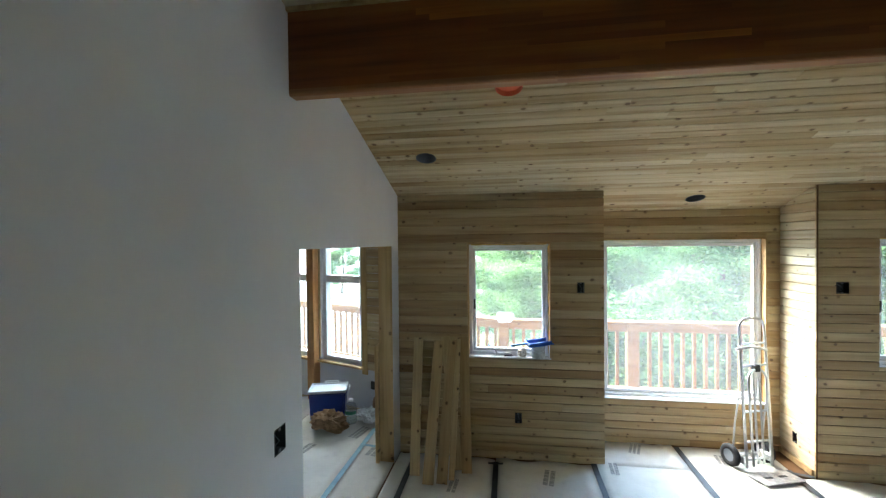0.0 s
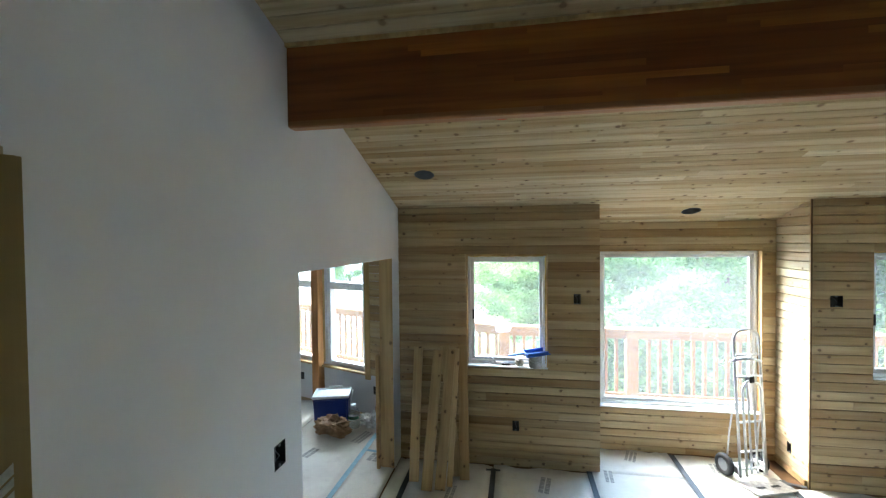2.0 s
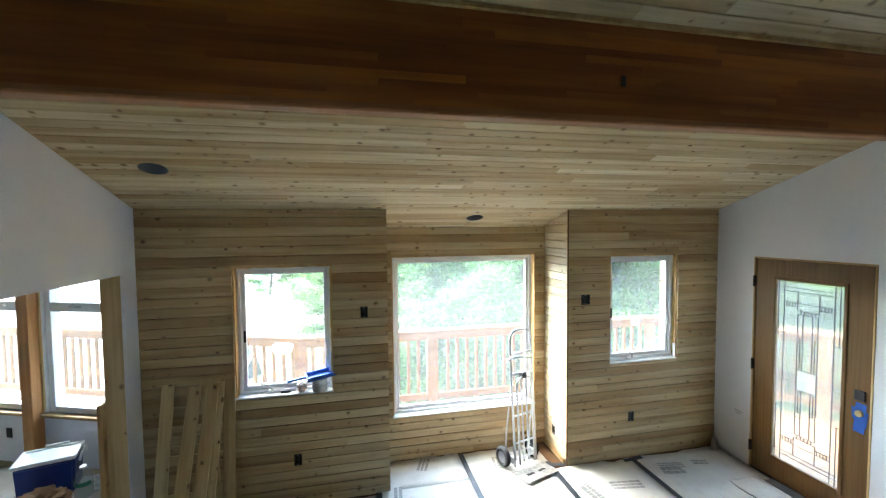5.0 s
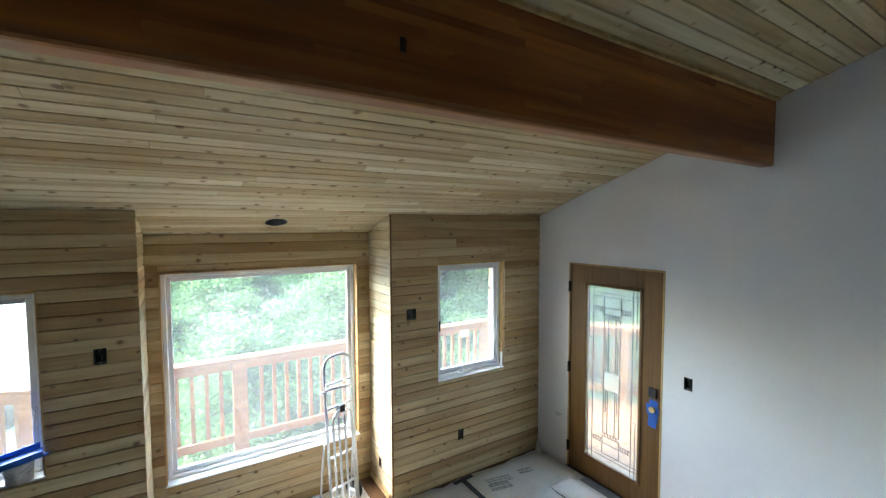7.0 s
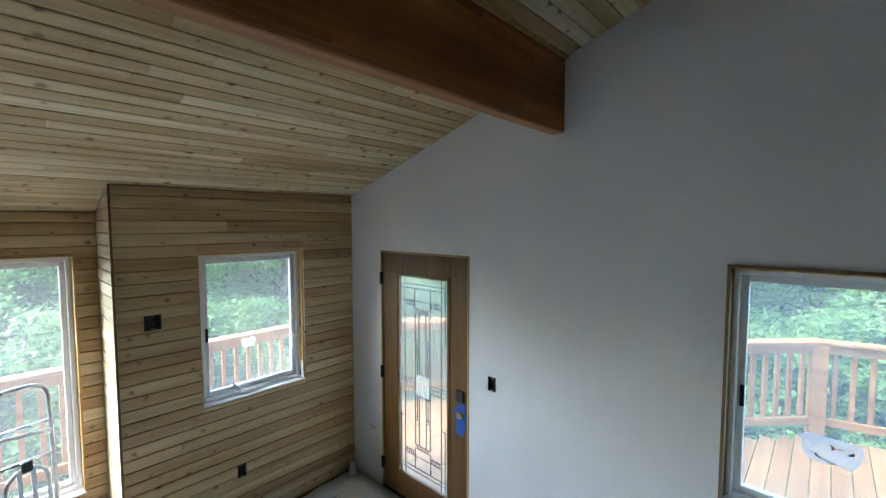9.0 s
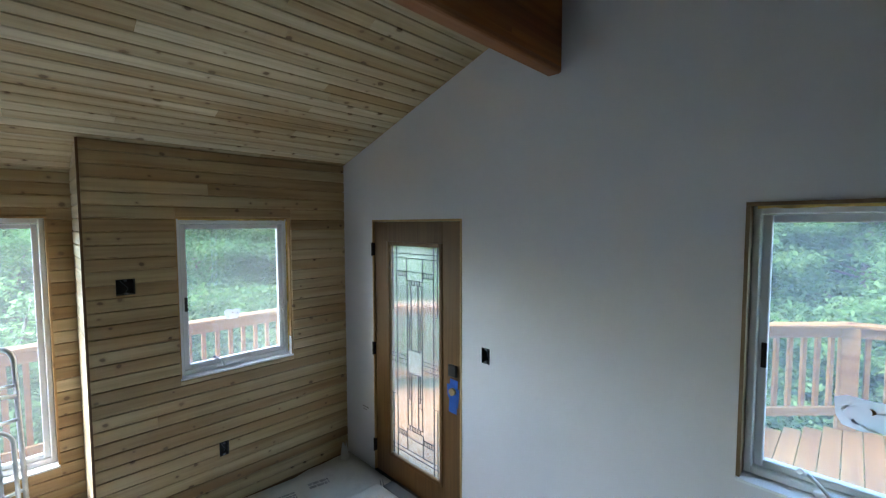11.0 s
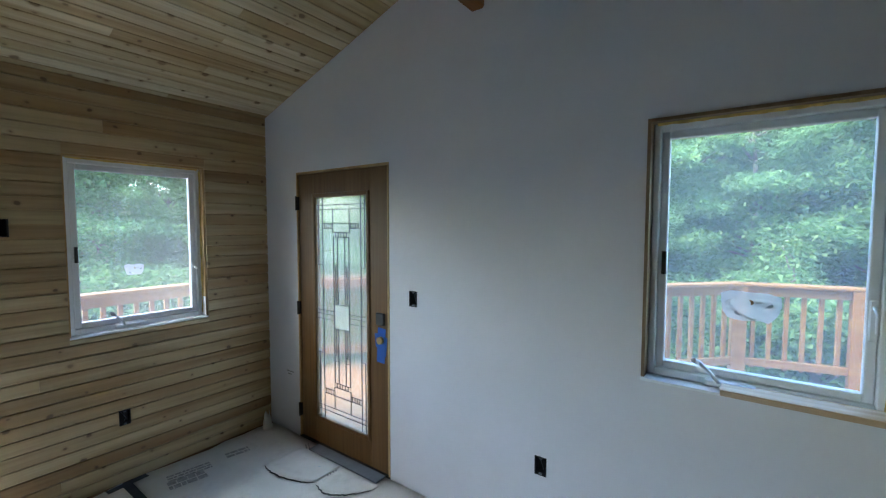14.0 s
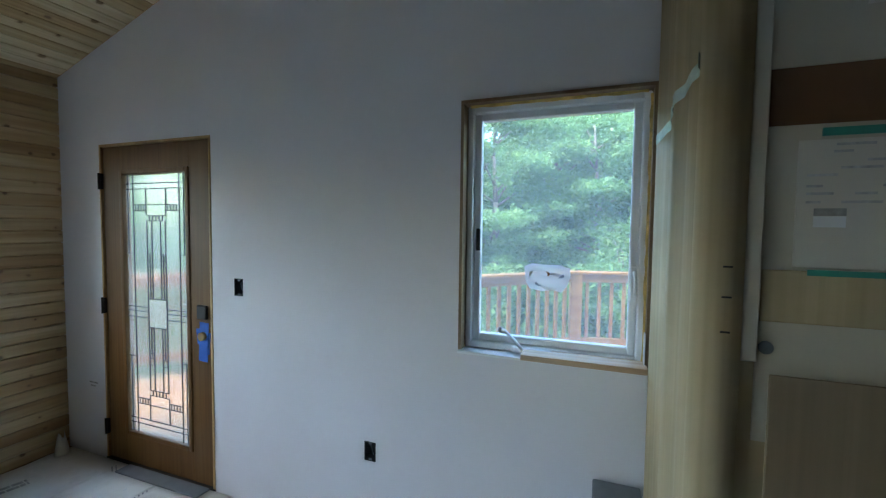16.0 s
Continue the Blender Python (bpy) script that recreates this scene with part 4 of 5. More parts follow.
while z < 2.43:
    ob = new("plank", plank_mesh(0.56, min(PITCH * 1.25, 2.44 - z)))
    ob.parent = wall_bay
    ob.matrix_basis = Matrix.Translation((2.717, -0.017, z))
    z += PITCH * 1.25

# jamb of the cased opening: stud face with a drywall skin
jamb = thing("opening_jamb", "raw pine stud lining the end of the drywall opening", "door jamb", kind="structure")
part("stud", boxed(XL - 0.135, XL - 0.0045, 3.703, 3.738, 0.0, 2.026, 0.002), M_STUD, jamb)
part("drywall_edge", boxed(XL - 0.004, XL - 0.0005, 3.7035, 3.739, 0.0, 2.026), M_DRYWALL, jamb)
part("lower_block", boxed(XL - 0.170, XL - 0.1365, 3.66, 3.80, 0.0, 1.10, 0.006), M_STUD, jamb, "rough offcut nailed to the stud")

# ---- the entry door ----
DW = DOOR[1] - DOOR[0]
door = thing("door_1", "stained wooden entry door with a tall leaded glass light, closed", "door", kind="structure", at=Matrix.Translation((XR, DOOR[1], 0)) @ EAST)
for b in ((0.001, 0.016, 0.0, 2.036), (DW - 0.016, DW - 0.001, 0.0, 2.036), (0.001, DW - 0.001, 2.0365, 2.051)):
    part("door_frame", boxed(b[0], b[1], -0.004, 0.13, b[2], b[3], 0.002), M_JAMB, door, "pale unpainted jamb")
GX0, GX1, GZ0, GZ1 = 0.205, 0.748, 0.220, 1.857
S0, S1, SZ0, SZ1 = 0.018, DW - 0.018, 0.012, 2.034
for b in ((S0, GX0 - 0.03, SZ0, SZ1), (GX1 + 0.03, S1, SZ0, SZ1)):
    part("stile", boxed(b[0], b[1], 0.010, 0.054, b[2], b[3], 0.0006), M_DOOR, door)
for b in ((GX0 - 0.03, GX1 + 0.03, SZ0, GZ0 - 0.03), (GX0 - 0.03, GX1 + 0.03, GZ1 + 0.03, SZ1)):
    part("rail", boxed(b[0] + 0.0005, b[1] - 0.0005, 0.010, 0.054, b[2], b[3], 0.0006), M_DOOR, door)
for b in ((GX0 - 0.03, GX0, GZ0 - 0.03, GZ1 + 0.03), (GX1, GX1 + 0.03, GZ0 - 0.03, GZ1 + 0.03), (GX0, GX1, GZ0 - 0.03, GZ0), (GX0, GX1, GZ1, GZ1 + 0.03)):
    part("glass_moulding", boxed(b[0], b[1], 0.002, 0.058, b[2], b[3], 0.006, seg=2), M_DOOR, door)
pane = part("pane", boxed(GX0 - 0.008, GX1 + 0.008, 0.026, 0.032, GZ0 - 0.008, GZ1 + 0.008), M_PANE, door, "rippled obscure glass")
pane.visible_shadow = False


def came(u0, v0, u1, v1, t=0.0046):
    gw, gh = GX1 - GX0, GZ1 - GZ0
    x0, x1 = sorted((GX0 + u0 * gw, GX0 + u1 * gw))
    z0, z1 = sorted((GZ1 - v0 * gh, GZ1 - v1 * gh))
    part("came", boxed(x0 - t / 2, x1 + t / 2, 0.021, 0.026, z0 - t / 2, z1 + t / 2), M_LEAD, door)


for u in (0.13, 0.87):
    came(u, 0.0, u, 1.0)
for u in (0.04, 0.94):
    came(u, 0.0, u, 0.30)
    came(u, 0.70, u, 1.0)
for v in (0.035, 0.055, 0.945, 0.965):
    came(0.0, v, 1.0, v)
for v0, v1 in ((0.055, 0.155), (0.845, 0.945)):
    came(0.34, v0, 0.34, v1)
    came(0.66, v0, 0.66, v1)
for v in (0.115, 0.137, 0.863, 0.885):
    came(0.13, v, 0.34, v)
    came(0.66, v, 0.87, v)
for i in range(4):
    for u in (0.17 + 0.045 * i, 0.69 + 0.045 * i):
        came(u, 0.115, u, 0.137)
        came(u, 0.863, u, 0.885)
for v in (0.115, 0.155, 0.175, 0.825, 0.845, 0.885):
    came(0.34, v, 0.66, v)
for i in range(1, 6):
    came(0.34 + 0.053 * i, 0.155, 0.34 + 0.053 * i, 0.175)
    came(0.34 + 0.053 * i, 0.825, 0.34 + 0.053 * i, 0.845)
for u, inner in ((0.35, 0.43), (0.65, 0.57)):
    came(u, 0.175, u, 0.47)
    came(u, 0.58, u, 0.825)
    came(inner, 0.175, inner, 0.32)
    came(inner, 0.32, inner, 0.47)
    came(inner, 0.58, inner, 0.825)
    mid = (u + inner) / 2
    came(mid, 0.30, mid, 0.47)
    came(mid, 0.58, mid, 0.70)
    for v in (0.30, 0.325, 0.345, 0.68, 0.70, 0.725):
        came(u, v, inner, v)
for v in (0.47, 0.58):
    came(0.35, v, 0.65, v)
for u in (0.35, 0.65):
    came(u, 0.47, u, 0.58)
for v in (0.505, 0.522, 0.545):
    came(0.0, v, 0.35, v)
    came(0.65, v, 1.0, v)
for v in (0.30, 0.70):
    came(0.0, v, 0.13, v)
    came(0.87, v, 1.0, v)
gw, gh = GX1 - GX0, GZ1 - GZ0
part("centre_pane", boxed(GX0 + 0.36 * gw, GX0 + 0.64 * gw, 0.0225, 0.0255, GZ1 - 0.575 * gh, GZ1 - 0.475 * gh), M_PANE, door, "small square bevelled pane")
for z in (1.82, 1.02, 0.22):
    bm = boxed(0.004, 0.022, -0.010, 0.009, z - 0.05, z + 0.05, 0.002)
    tube(bm, (0.010, -0.012, z - 0.052), (0.010, -0.012, z + 0.052), 0.007)
    part("hinge", bm, M_DARKMETAL, door, "dark bronze hinge")
hx = DOOR[1] - 2.634
part("lock_plate", boxed(hx - 0.036, hx + 0.036, -0.012, 0.0095, 1.005, 1.085, 0.005), M_BLACK, door, "black square lock plate")
bm = bmesh.new()
rng = random.Random(2)
for x0, x1, z0, z1, rot in ((-0.035, 0.035, 0.755, 0.985, 3), (-0.05, 0.03, 0.86, 0.95, -7), (-0.025, 0.045, 0.80, 0.93, 5)):
    slab(bm, x0, x1, -0.0012, 0.0, z0 - 0.87, z1 - 0.87, Matrix.Translation((hx, 0.0095 - rng.uniform(0.0, 0.004), 0.87)) @ Matrix.Rotation(radians(rot), 4, "Y"))
part("tape_patch", bm, M_BLUETAPE, door, "blue painter's tape round the latch bore")
bm = tube(bmesh.new(), (hx, 0.004, 0.905), (hx, -0.016, 0.905), 0.024, 20)
part("latch_bore", bm, M_BRASS, door, "brass latch in its bore")
part("threshold", boxed(0.0, DW, -0.01, 0.14, -0.003, 0.011, 0.003), M_DARKMETAL, door, "dark door threshold")

# ---- electrical boxes ----


def electrical_box(at, hw, label="black open electrical box recessed in the wall"):
    b = thing("electrical_box", label, "electrical box", "open electrical boxes", at=at)
    bm = bmesh.new()
    t = 0.003
    for s in ((-hw + 0.001, -hw + t, -0.048, 0.048), (hw - t, hw - 0.001, -0.048, 0.048), (-hw + t, hw - t, -0.048, -0.048 + t), (-hw + t, hw - t, 0.048 - t, 0.048)):
        slab(bm, s[0], s[1], -0.001, 0.055, s[2], s[3])
    slab(bm, -hw + t, hw - t, 0.052, 0.055, -0.048 + t, 0.048 - t)
    part("shell", bm, M_BLACK, b)
    bm = bent(bmesh.new(), [(-hw * 0.4, 0.05, 0.035), (-hw * 0.2, 0.02, 0.02), (hw * 0.3, 0.012, -0.01), (hw * 0.1, 0.03, -0.03)], 0.002, 6)
    part("wire", bm, M_GREY, b, "loose grey wire")
    for z in (-0.040, 0.040):
        part("screw_ear", boxed(-0.008, 0.008, -0.0005, 0.004, z - 0.006, z + 0.006, 0.001), M_GREY, b)


for u, z, hw in BOX_NORTH:
    electrical_box(Matrix.Translation((u, YB + 0.002, z)), hw, "black open electrical box recessed in cedar planking")
for u, z, hw in BOX_EAST:
    electrical_box(Matrix.Translation((XR + 0.001, u, z)) @ EAST, hw, "black open electrical box recessed in drywall")
for u, z, hw in BOX_WEST:
    electrical_box(Matrix.Translation((XL - 0.001, u, z)) @ Matrix.Rotation(math.pi / 2, 4, "Z") @ Matrix.Scale(1.26, 4, (0, 0, 1)), hw, "large black open electrical box recessed in drywall")
for u, z, hw in BOX_ALCOVE:
    electrical_box(Matrix.Translation((AX1 + 0.002, YA - u, z)) @ EAST, hw, "black open electrical box in the alcove side")
for u, z in ((2.79, 0.32), (1.46, 0.30)):
    bx = thing("electrical_box", "dark outlet box low on the bay room wall", "electrical box", "open electrical boxes", at=BAY_AT @ Matrix.Translation((u, -0.001, z)))
    part("shell", boxed(-0.032, 0.032, -0.012, 0.0, -0.05, 0.05, 0.003), M_BLACK, bx)

# ---- floor protection: paper sheets, tape, printed marks ----
SEAMS = [-1.02, -0.88, -0.09, 0.78, 1.645, 2.49, 3.32, 4.36]


def paper(x0, x1, y0, y1, seed, label="pale kraft floor protection paper taped over the subfloor"):
    rng = random.Random(seed)
    bm = bmesh.new()
    nx, ny = 8, max(6, int((y1 - y0) / 0.12))
    rows = []
    for j in range(ny + 1):
        row = []
        for i in range(nx + 1):
            x = x0 + (x1 - x0) * i / nx
            y = y0 + (y1 - y0) * j / ny
            if j == ny:
                y += rng.uniform(-0.035, 0.012)
            z = 0.003 + 0.0035 * (1 + noise.noise((x * 2.2 + seed, y * 2.2, 0)))
            if i in (0, nx):
                z = 0.003
            row.append(bm.verts.new((x, y, z)))
        rows.append(row)
    for a, b in zip(rows, rows[1:]):
        for i in range(nx):
            bm.faces.new((a[i], a[i + 1], b[i + 1], b[i])).smooth = True
    ob = single("floor_paper", bm, M_PAPER, label, "floor paper", "floor paper sheets")
    sol = ob.modifiers.new("thickness", "SOLIDIFY")
    sol.thickness, sol.offset = 0.0015, -1
    return ob


sheets = []
for i, (a, b) in enumerate(zip(SEAMS, SEAMS[1:])):
    end = YA - 0.022 if a > AX0 - 0.2 and b < AX1 else YB - 0.024
    if i == 3:
        sheets.append(paper(AX0 + 0.008, b - 0.003, YB - 0.011, YA - 0.012, 40))
    sheets.append(paper(a + 0.003, b - 0.003, -2.0, end, i))
for i, (a, b) in enumerate(((-1.43, -1.03), (-2.35, -1.43), (-3.3, -2.35))):
    sheets.append(paper(a + 0.003, b - 0.003, 0.2, 4.55 - (0.36 / 0.933) * (0.5 * (a + b) + 1.14), 20 + i, "pale floor paper in the bay room"))


def tape(x0, y0, x1, y1, w=0.05, material=None, label="dark cloth tape strip stuck over a paper seam", z=0.0112):
    d = Vector((x1 - x0, y1 - y0, 0))
    n = max(3, int(d.length / 0.09))
    side = Vector((-d.y, d.x, 0)).normalized() * w / 2
    rng = random.Random(int(abs(x0 * 1000 + y0 * 77)))
    bm = bmesh.new()
    prev = None
    for i in range(n + 1):
        p = Vector((x0, y0, z + rng.uniform(0, 0.0012))) + d * i / n
        q = rng.uniform(0.92, 1.04)
        row = [bm.verts.new(p - side * q), bm.verts.new(p + side * q)]
        if prev:
            bm.faces.new((prev[0], prev[1], row[1], row[0]))
        prev = row
    ob = single("tape_strip", bm, material or M_TAPE, label, "tape", "floor tape strips")
    sol = ob.modifiers.new("thickness", "SOLIDIFY")
    sol.thickness, sol.offset = 0.0012, 1


tape(-0.115, -1.9, -0.085, YB - 0.10)
tape(-0.155, YB - 0.13, -0.02, YB - 0.125, 0.035)
tape(-0.86, -1.9, -0.86, 3.72)
tape(0.78, -1.9, 0.80, YB - 0.02)
tape(1.645, -1.9, 1.665, YA - 0.06)
tape(2.49, -1.9, 2.475, 4.02)
tape(2.40, 3.99, 2.62, 3.925, 0.045)
tape(3.315, -1.9, 3.325, YB - 0.06)
tape(3.22, YB - 0.075, 3.44, YB - 0.055, 0.05)
tape(-1.50, 0.4, -1.425, 4.36, 0.05, M_PALEBLUE, "pale blue masking tape strip on the floor paper", 0.0115)
tape(-1.44, 3.98, -1.06, 3.93, 0.04, M_PALEBLUE, "pale blue masking tape strip on the floor paper", 0.0125)
tape(4.095, 2.95, 4.165, 3.03, 0.018, M_PALEBLUE, "short blue tape scrap lying on the floor paper", 0.0125)


def print_bars(sheet, x, y, rows, ang, w=0.16, h=0.014, gap=0.012):
    rng = random.Random(int(abs(x * 991 + y * 313)))
    for r in range(rows):
        u = 0.0
        while u < w:
            e = min(w, u + rng.uniform(0.02, 0.07))
            m = Matrix.Translation((x, y, 0.0109)) @ Matrix.Rotation(radians(ang), 4, "Z")
            part("print_bar", boxed(u, e - 0.006, -r * (h + gap), -r * (h + gap) + h, 0, 0.0006, 0, m), M_INK, sheet)
            u = e


def sheet_at(x, y):
    best = None
    for s in sheets:
        xs = [v.co.x for v in s.data.vertices]
        ys = [v.co.y for v in s.data.vertices]
        if min(xs) <= x <= max(xs) and min(ys) <= y <= max(ys):
            best = s
    return best or sheets[-4]


for x, y, rows, ang, w, h in ((3.50, 3.72, 3, -10, 0.26, 0.02), (3.47, 3.62, 2, -10, 0.22, 0.045), (3.86, 3.68, 2, -12, 0.16, 0.03), (2.86, 3.55, 3, -8, 0.3, 0.03), (2.62, 3.60, 2, -80, 0.24, 0.045), (1.95, 4.02, 2, 80, 0.2, 0.03),
                              (1.20, 4.16, 3, 70, 0.22, 0.025), (0.95, 3.75, 2, 85, 0.2, 0.03), (0.35, 3.5, 2, 80, 0.25, 0.04), (-0.45, 3.3, 2, 85, 0.2, 0.03), (4.12, 2.86, 4, 62, 0.2, 0.008), (4.22, 3.22, 2, 60, 0.16, 0.008),
                              (-1.62, 4.12, 3, 75, 0.28, 0.03), (-1.30, 3.78, 2, 80, 0.2, 0.05), (-2.0, 3.75, 2, 75, 0.2, 0.04)):
    print_bars(sheet_at(x, y), x, y, rows, ang, w, h)

# torn lifted paper by the door: two flaps with ragged curved edges, and beside each a black strip that paints the split
# and its shadow
for n_torn, (y0, run, x0, lean, curve) in enumerate(((3.34, 0.43, 3.956, -0.106, 0.183), (2.89, 0.34, 4.041, -0.223, 0.382))):
    bm, gap_bm = bmesh.new(), bmesh.new()
    rng = random.Random(50 + n_torn)
    prev = prev_gap = None
    for i in range(31):
        u = i / 30
        edge = x0 + lean * u + curve * u * u + rng.uniform(-0.006, 0.006)
        y = y0 - run * u
        swell = math.sin(math.pi * u) ** 0.6
        row = []
        for k in range(6):
            f = k / 5
            row.append(bm.verts.new((edge + (4.255 - edge) * f, y, 0.0122 + 0.0025 * swell * (1 - f) ** 2.0)))
        w = 0.002 + 0.008 * swell * rng.uniform(0.6, 1.2)
        row_gap = [gap_bm.verts.new((edge + 0.012, y, 0.0112)), gap_bm.verts.new((edge - w, y, 0.0112))]
        if prev:
            for k in range(5):
                bm.faces.new((prev[k], prev[k + 1], row[k + 1], row[k])).smooth = True
            gap_bm.faces.new((prev_gap[0], prev_gap[1], row_gap[1], row_gap[0]))
        prev, prev_gap = row, row_gap
    tp = single("torn_paper", bm, M_PAPER, "torn curled flap of floor paper by the door", "torn paper", "torn paper flaps")
    sol = tp.modifiers.new("thickness", "SOLIDIFY")
    sol.thickness, sol.offset = 0.0012, 1
    single("dark_gap", gap_bm, M_BLACK, "black strip for the split in the floor paper and the flap's shadow", "paper split", "paper splits")
bm = boxed(-0.045, 0.045, 0, 0.69, 0.011, 0.024, 0.006, seg=2)
for v in bm.verts:
    v.co.x += 0.02 * math.sin(v.co.y * 7)
    v.co.z += 0.004 * math.sin(v.co.y * 23)
single("rubber_strip", bm, M_GREY, "slate grey rubber strip lying along the door threshold", "rubber strip", at=Matrix.Translation((4.30, 2.575, 0)) @ Matrix.Rotation(radians(-1.5), 4, "Z"))
bm = bmesh.new()
prev = None
for i in range(7):
    a = i / 6 * 2.6
    row = [bm.verts.new(((0.05 - 0.028 * k) * math.cos(a), (0.05 - 0.028 * k) * math.sin(a), 0.010 + 0.145 * k * (0.85 + 0.15 * math.sin(a * 3)))) for k in (0, 0.5, 1)]
    if prev:
        for k in range(2):
            bm.faces.new((prev[k], prev[k + 1], row[k + 1], row[k])).smooth = True
    prev = row
sc = single("paper_scrap", bm, M_PAPER, "curled scrap of paper standing in the corner", "paper scrap", at=Matrix.Translation((4.27, 3.84, 0)) @ Matrix.Rotation(radians(200), 4, "Z"))
sc.modifiers.new("thickness", "SOLIDIFY").thickness = 0.0015
single("trim_base", boxed(AX1 - 0.022, AX1 - 0.002, YB + 0.02, YA - 0.01, 0.010, 0.065, 0.003), M_PLANK, "short brown wood strip at the foot of the alcove side", "trim", kind="structure")
bm = boxed(0, 0.085, -0.0008, 0, 0, 0.010)
slab(bm, 0.01, 0.06, -0.0008, 0, -0.022, -0.013)
single("stamp_mark", bm, M_INK, "faint grey printed mark on bare drywall", "printed mark", at=Matrix.Translation((XR - 0.0005, 3.68, 0.485)) @ EAST)

# ---- leaning boards ----
for xt, xb, yb, zt, w, yt in ((-0.822, -0.785, 3.49, 1.135, 0.088, 3.90), (-0.615, -0.645, 3.37, 1.12, 0.095, 3.86), (-0.49, -0.53, 3.395, 1.13, 0.092, 3.865), (-0.435, -0.455, 3.46, 1.135, 0.05, 3.885), (-0.382, -0.335, 3.585, 1.155, 0.09, 3.90), (-0.56, -0.42, 3.63, 1.15, 0.09, 3.915)):
    base, tip = Vector((xb, yb, 0.016)), Vector((xt, yt, zt))
    d = tip - base
    zax = d.normalized()
    xax = (Vector((1, 0, 0)) - zax * zax.x).normalized()
    m = Matrix((xax, zax.cross(xax), zax)).transposed().to_4x4()
    m.translation = base
    bm = bmesh.new()
    n = 8
    bow = 0.004 * math.sin(xb * 50)
    slab(bm, -w / 2, w / 2, -0.010, 0.010, 0, d.length)
    bmesh.ops.subdivide_edges(bm, edges=[e for e in bm.edges if abs((e.verts[0].co - e.verts[1].co).z) > 0.5], cuts=n)
    for v in bm.verts:
        v.co.y += bow * math.sin(math.pi * v.co.z / d.length) * 2
    bmesh.ops.bevel(bm, geom=[e for e in bm.edges if e.calc_face_angle(0) > 1.0], offset=0.0018, segments=1, affect="EDGES")
    single("leaning_board", bm, M_BOARD, "short raw cedar board leaning against the planked wall", "board", "boards leaning on the wall", at=m)

# ---- hand truck in the alcove ----
truck = thing("hand_truck", "silver aluminium folding hand truck standing in the planked alcove", "hand truck", at=Matrix.Translation((2.235, 3.99, 0.012)) @ Matrix.Rotation(radians(18), 4, "Z") @ Matrix.Rotation(radians(-4.0), 4, "X"))


def arch(hw, z0, z1, y, r):
    pts = [(-hw, y, z0)]
    c = min(hw, 0.09)
    pts += [(-hw + c - c * math.cos(a), y, z1 - c + c * math.sin(a)) for a in np.linspace(0, math.pi / 2, 7)]
    pts += [(hw - c + c * math.sin(a), y, z1 - c + c * math.cos(a)) for a in np.linspace(0, math.pi / 2, 7)]
    return bent(bmesh.new(), pts + [(hw, y, z0)], r)


part("outer_frame", arch(0.132, 0.03, 1.335, 0.0, 0.0125), M_ALU, truck)
part("inner_frame", arch(0.092, 0.05, 0.885, -0.028, 0.011), M_ALU, truck)
for z in (1.11, 0.915, 0.51, 0.25, 0.10):
    part("crossbar", tube(bmesh.new(), (-0.132, 0.0, z), (0.132, 0.0, z), 0.010), M_ALU, truck)
for x in (-0.03, 0.03):
    part("slat", boxed(x - 0.011, x + 0.011, -0.02, -0.012, 0.06, 0.87, 0.002), M_ALU, truck)
part("clamp", boxed(-0.025, 0.025, -0.045, 0.02, 0.865, 0.925, 0.006), M_BLACK, truck, "black plastic clamp")
part("strap", bent(bmesh.new(), [(0.12, -0.02, 1.05), (0.03, -0.05, 1.075), (-0.10, -0.05, 1.09), (-0.19, -0.02, 1.07)], 0.012), M_WHITE, truck, "pale hose looped over the frame")
part("toe_plate", boxed(-0.19, 0.19, -0.25, -0.02, 0.0, 0.006, 0.002), M_PAIL, truck)
for x in (-0.07, 0.07):
    part("toe_slot", boxed(x - 0.04, x + 0.04, -0.16, -0.13, 0.0055, 0.0072), M_BLACK, truck)
part("axle", tube(bmesh.new(), (-0.175, 0.12, 0.095), (0.175, 0.12, 0.095), 0.009), M_ALU, truck)
for s in (-1, 1):
    bm = bent(bmesh.new(), [(s * 0.155, 0.12, 0.12), (s * 0.152, 0.08, 0.40), (s * 0.148, 0.03, 0.63), (s * 0.13, 0.0, 0.645)], 0.008)
    part("brace", bm, M_ALU, truck)
    part("bracket", boxed(s * 0.138 - 0.012, s * 0.138 + 0.012, 0.0, 0.13, 0.05, 0.12, 0.006), M_ALU, truck)
    bm = bmesh.new()
    ring = []
    prof = [(0.055, -0.022), (0.088, -0.024), (0.098, -0.012), (0.098, 0.012), (0.088, 0.024), (0.055, 0.022)]
    for k in range(24):
        a = k * math.tau / 24
        ring.append([bm.verts.new((s * 0.182 + q, 0.12 + rr * math.cos(a), 0.099 + rr * math.sin(a))) for rr, q in prof])
    for k in range(24):
        for j in range(6):
            bm.faces.new((ring[k][j], ring[k][(j + 1) % 6], ring[(k + 1) % 24][(j + 1) % 6], ring[(k + 1) % 24][j])).smooth = True
    wheel = part("wheel", bm, M_RUBBER, truck, "black rubber tyre")
    part("hub", tube(bmesh.new(), (s * 0.182 - 0.018, 0.12, 0.099), (s * 0.182 + 0.018, 0.12, 0.099), 0.056, 20), M_GREY, wheel, "grey wheel hub")

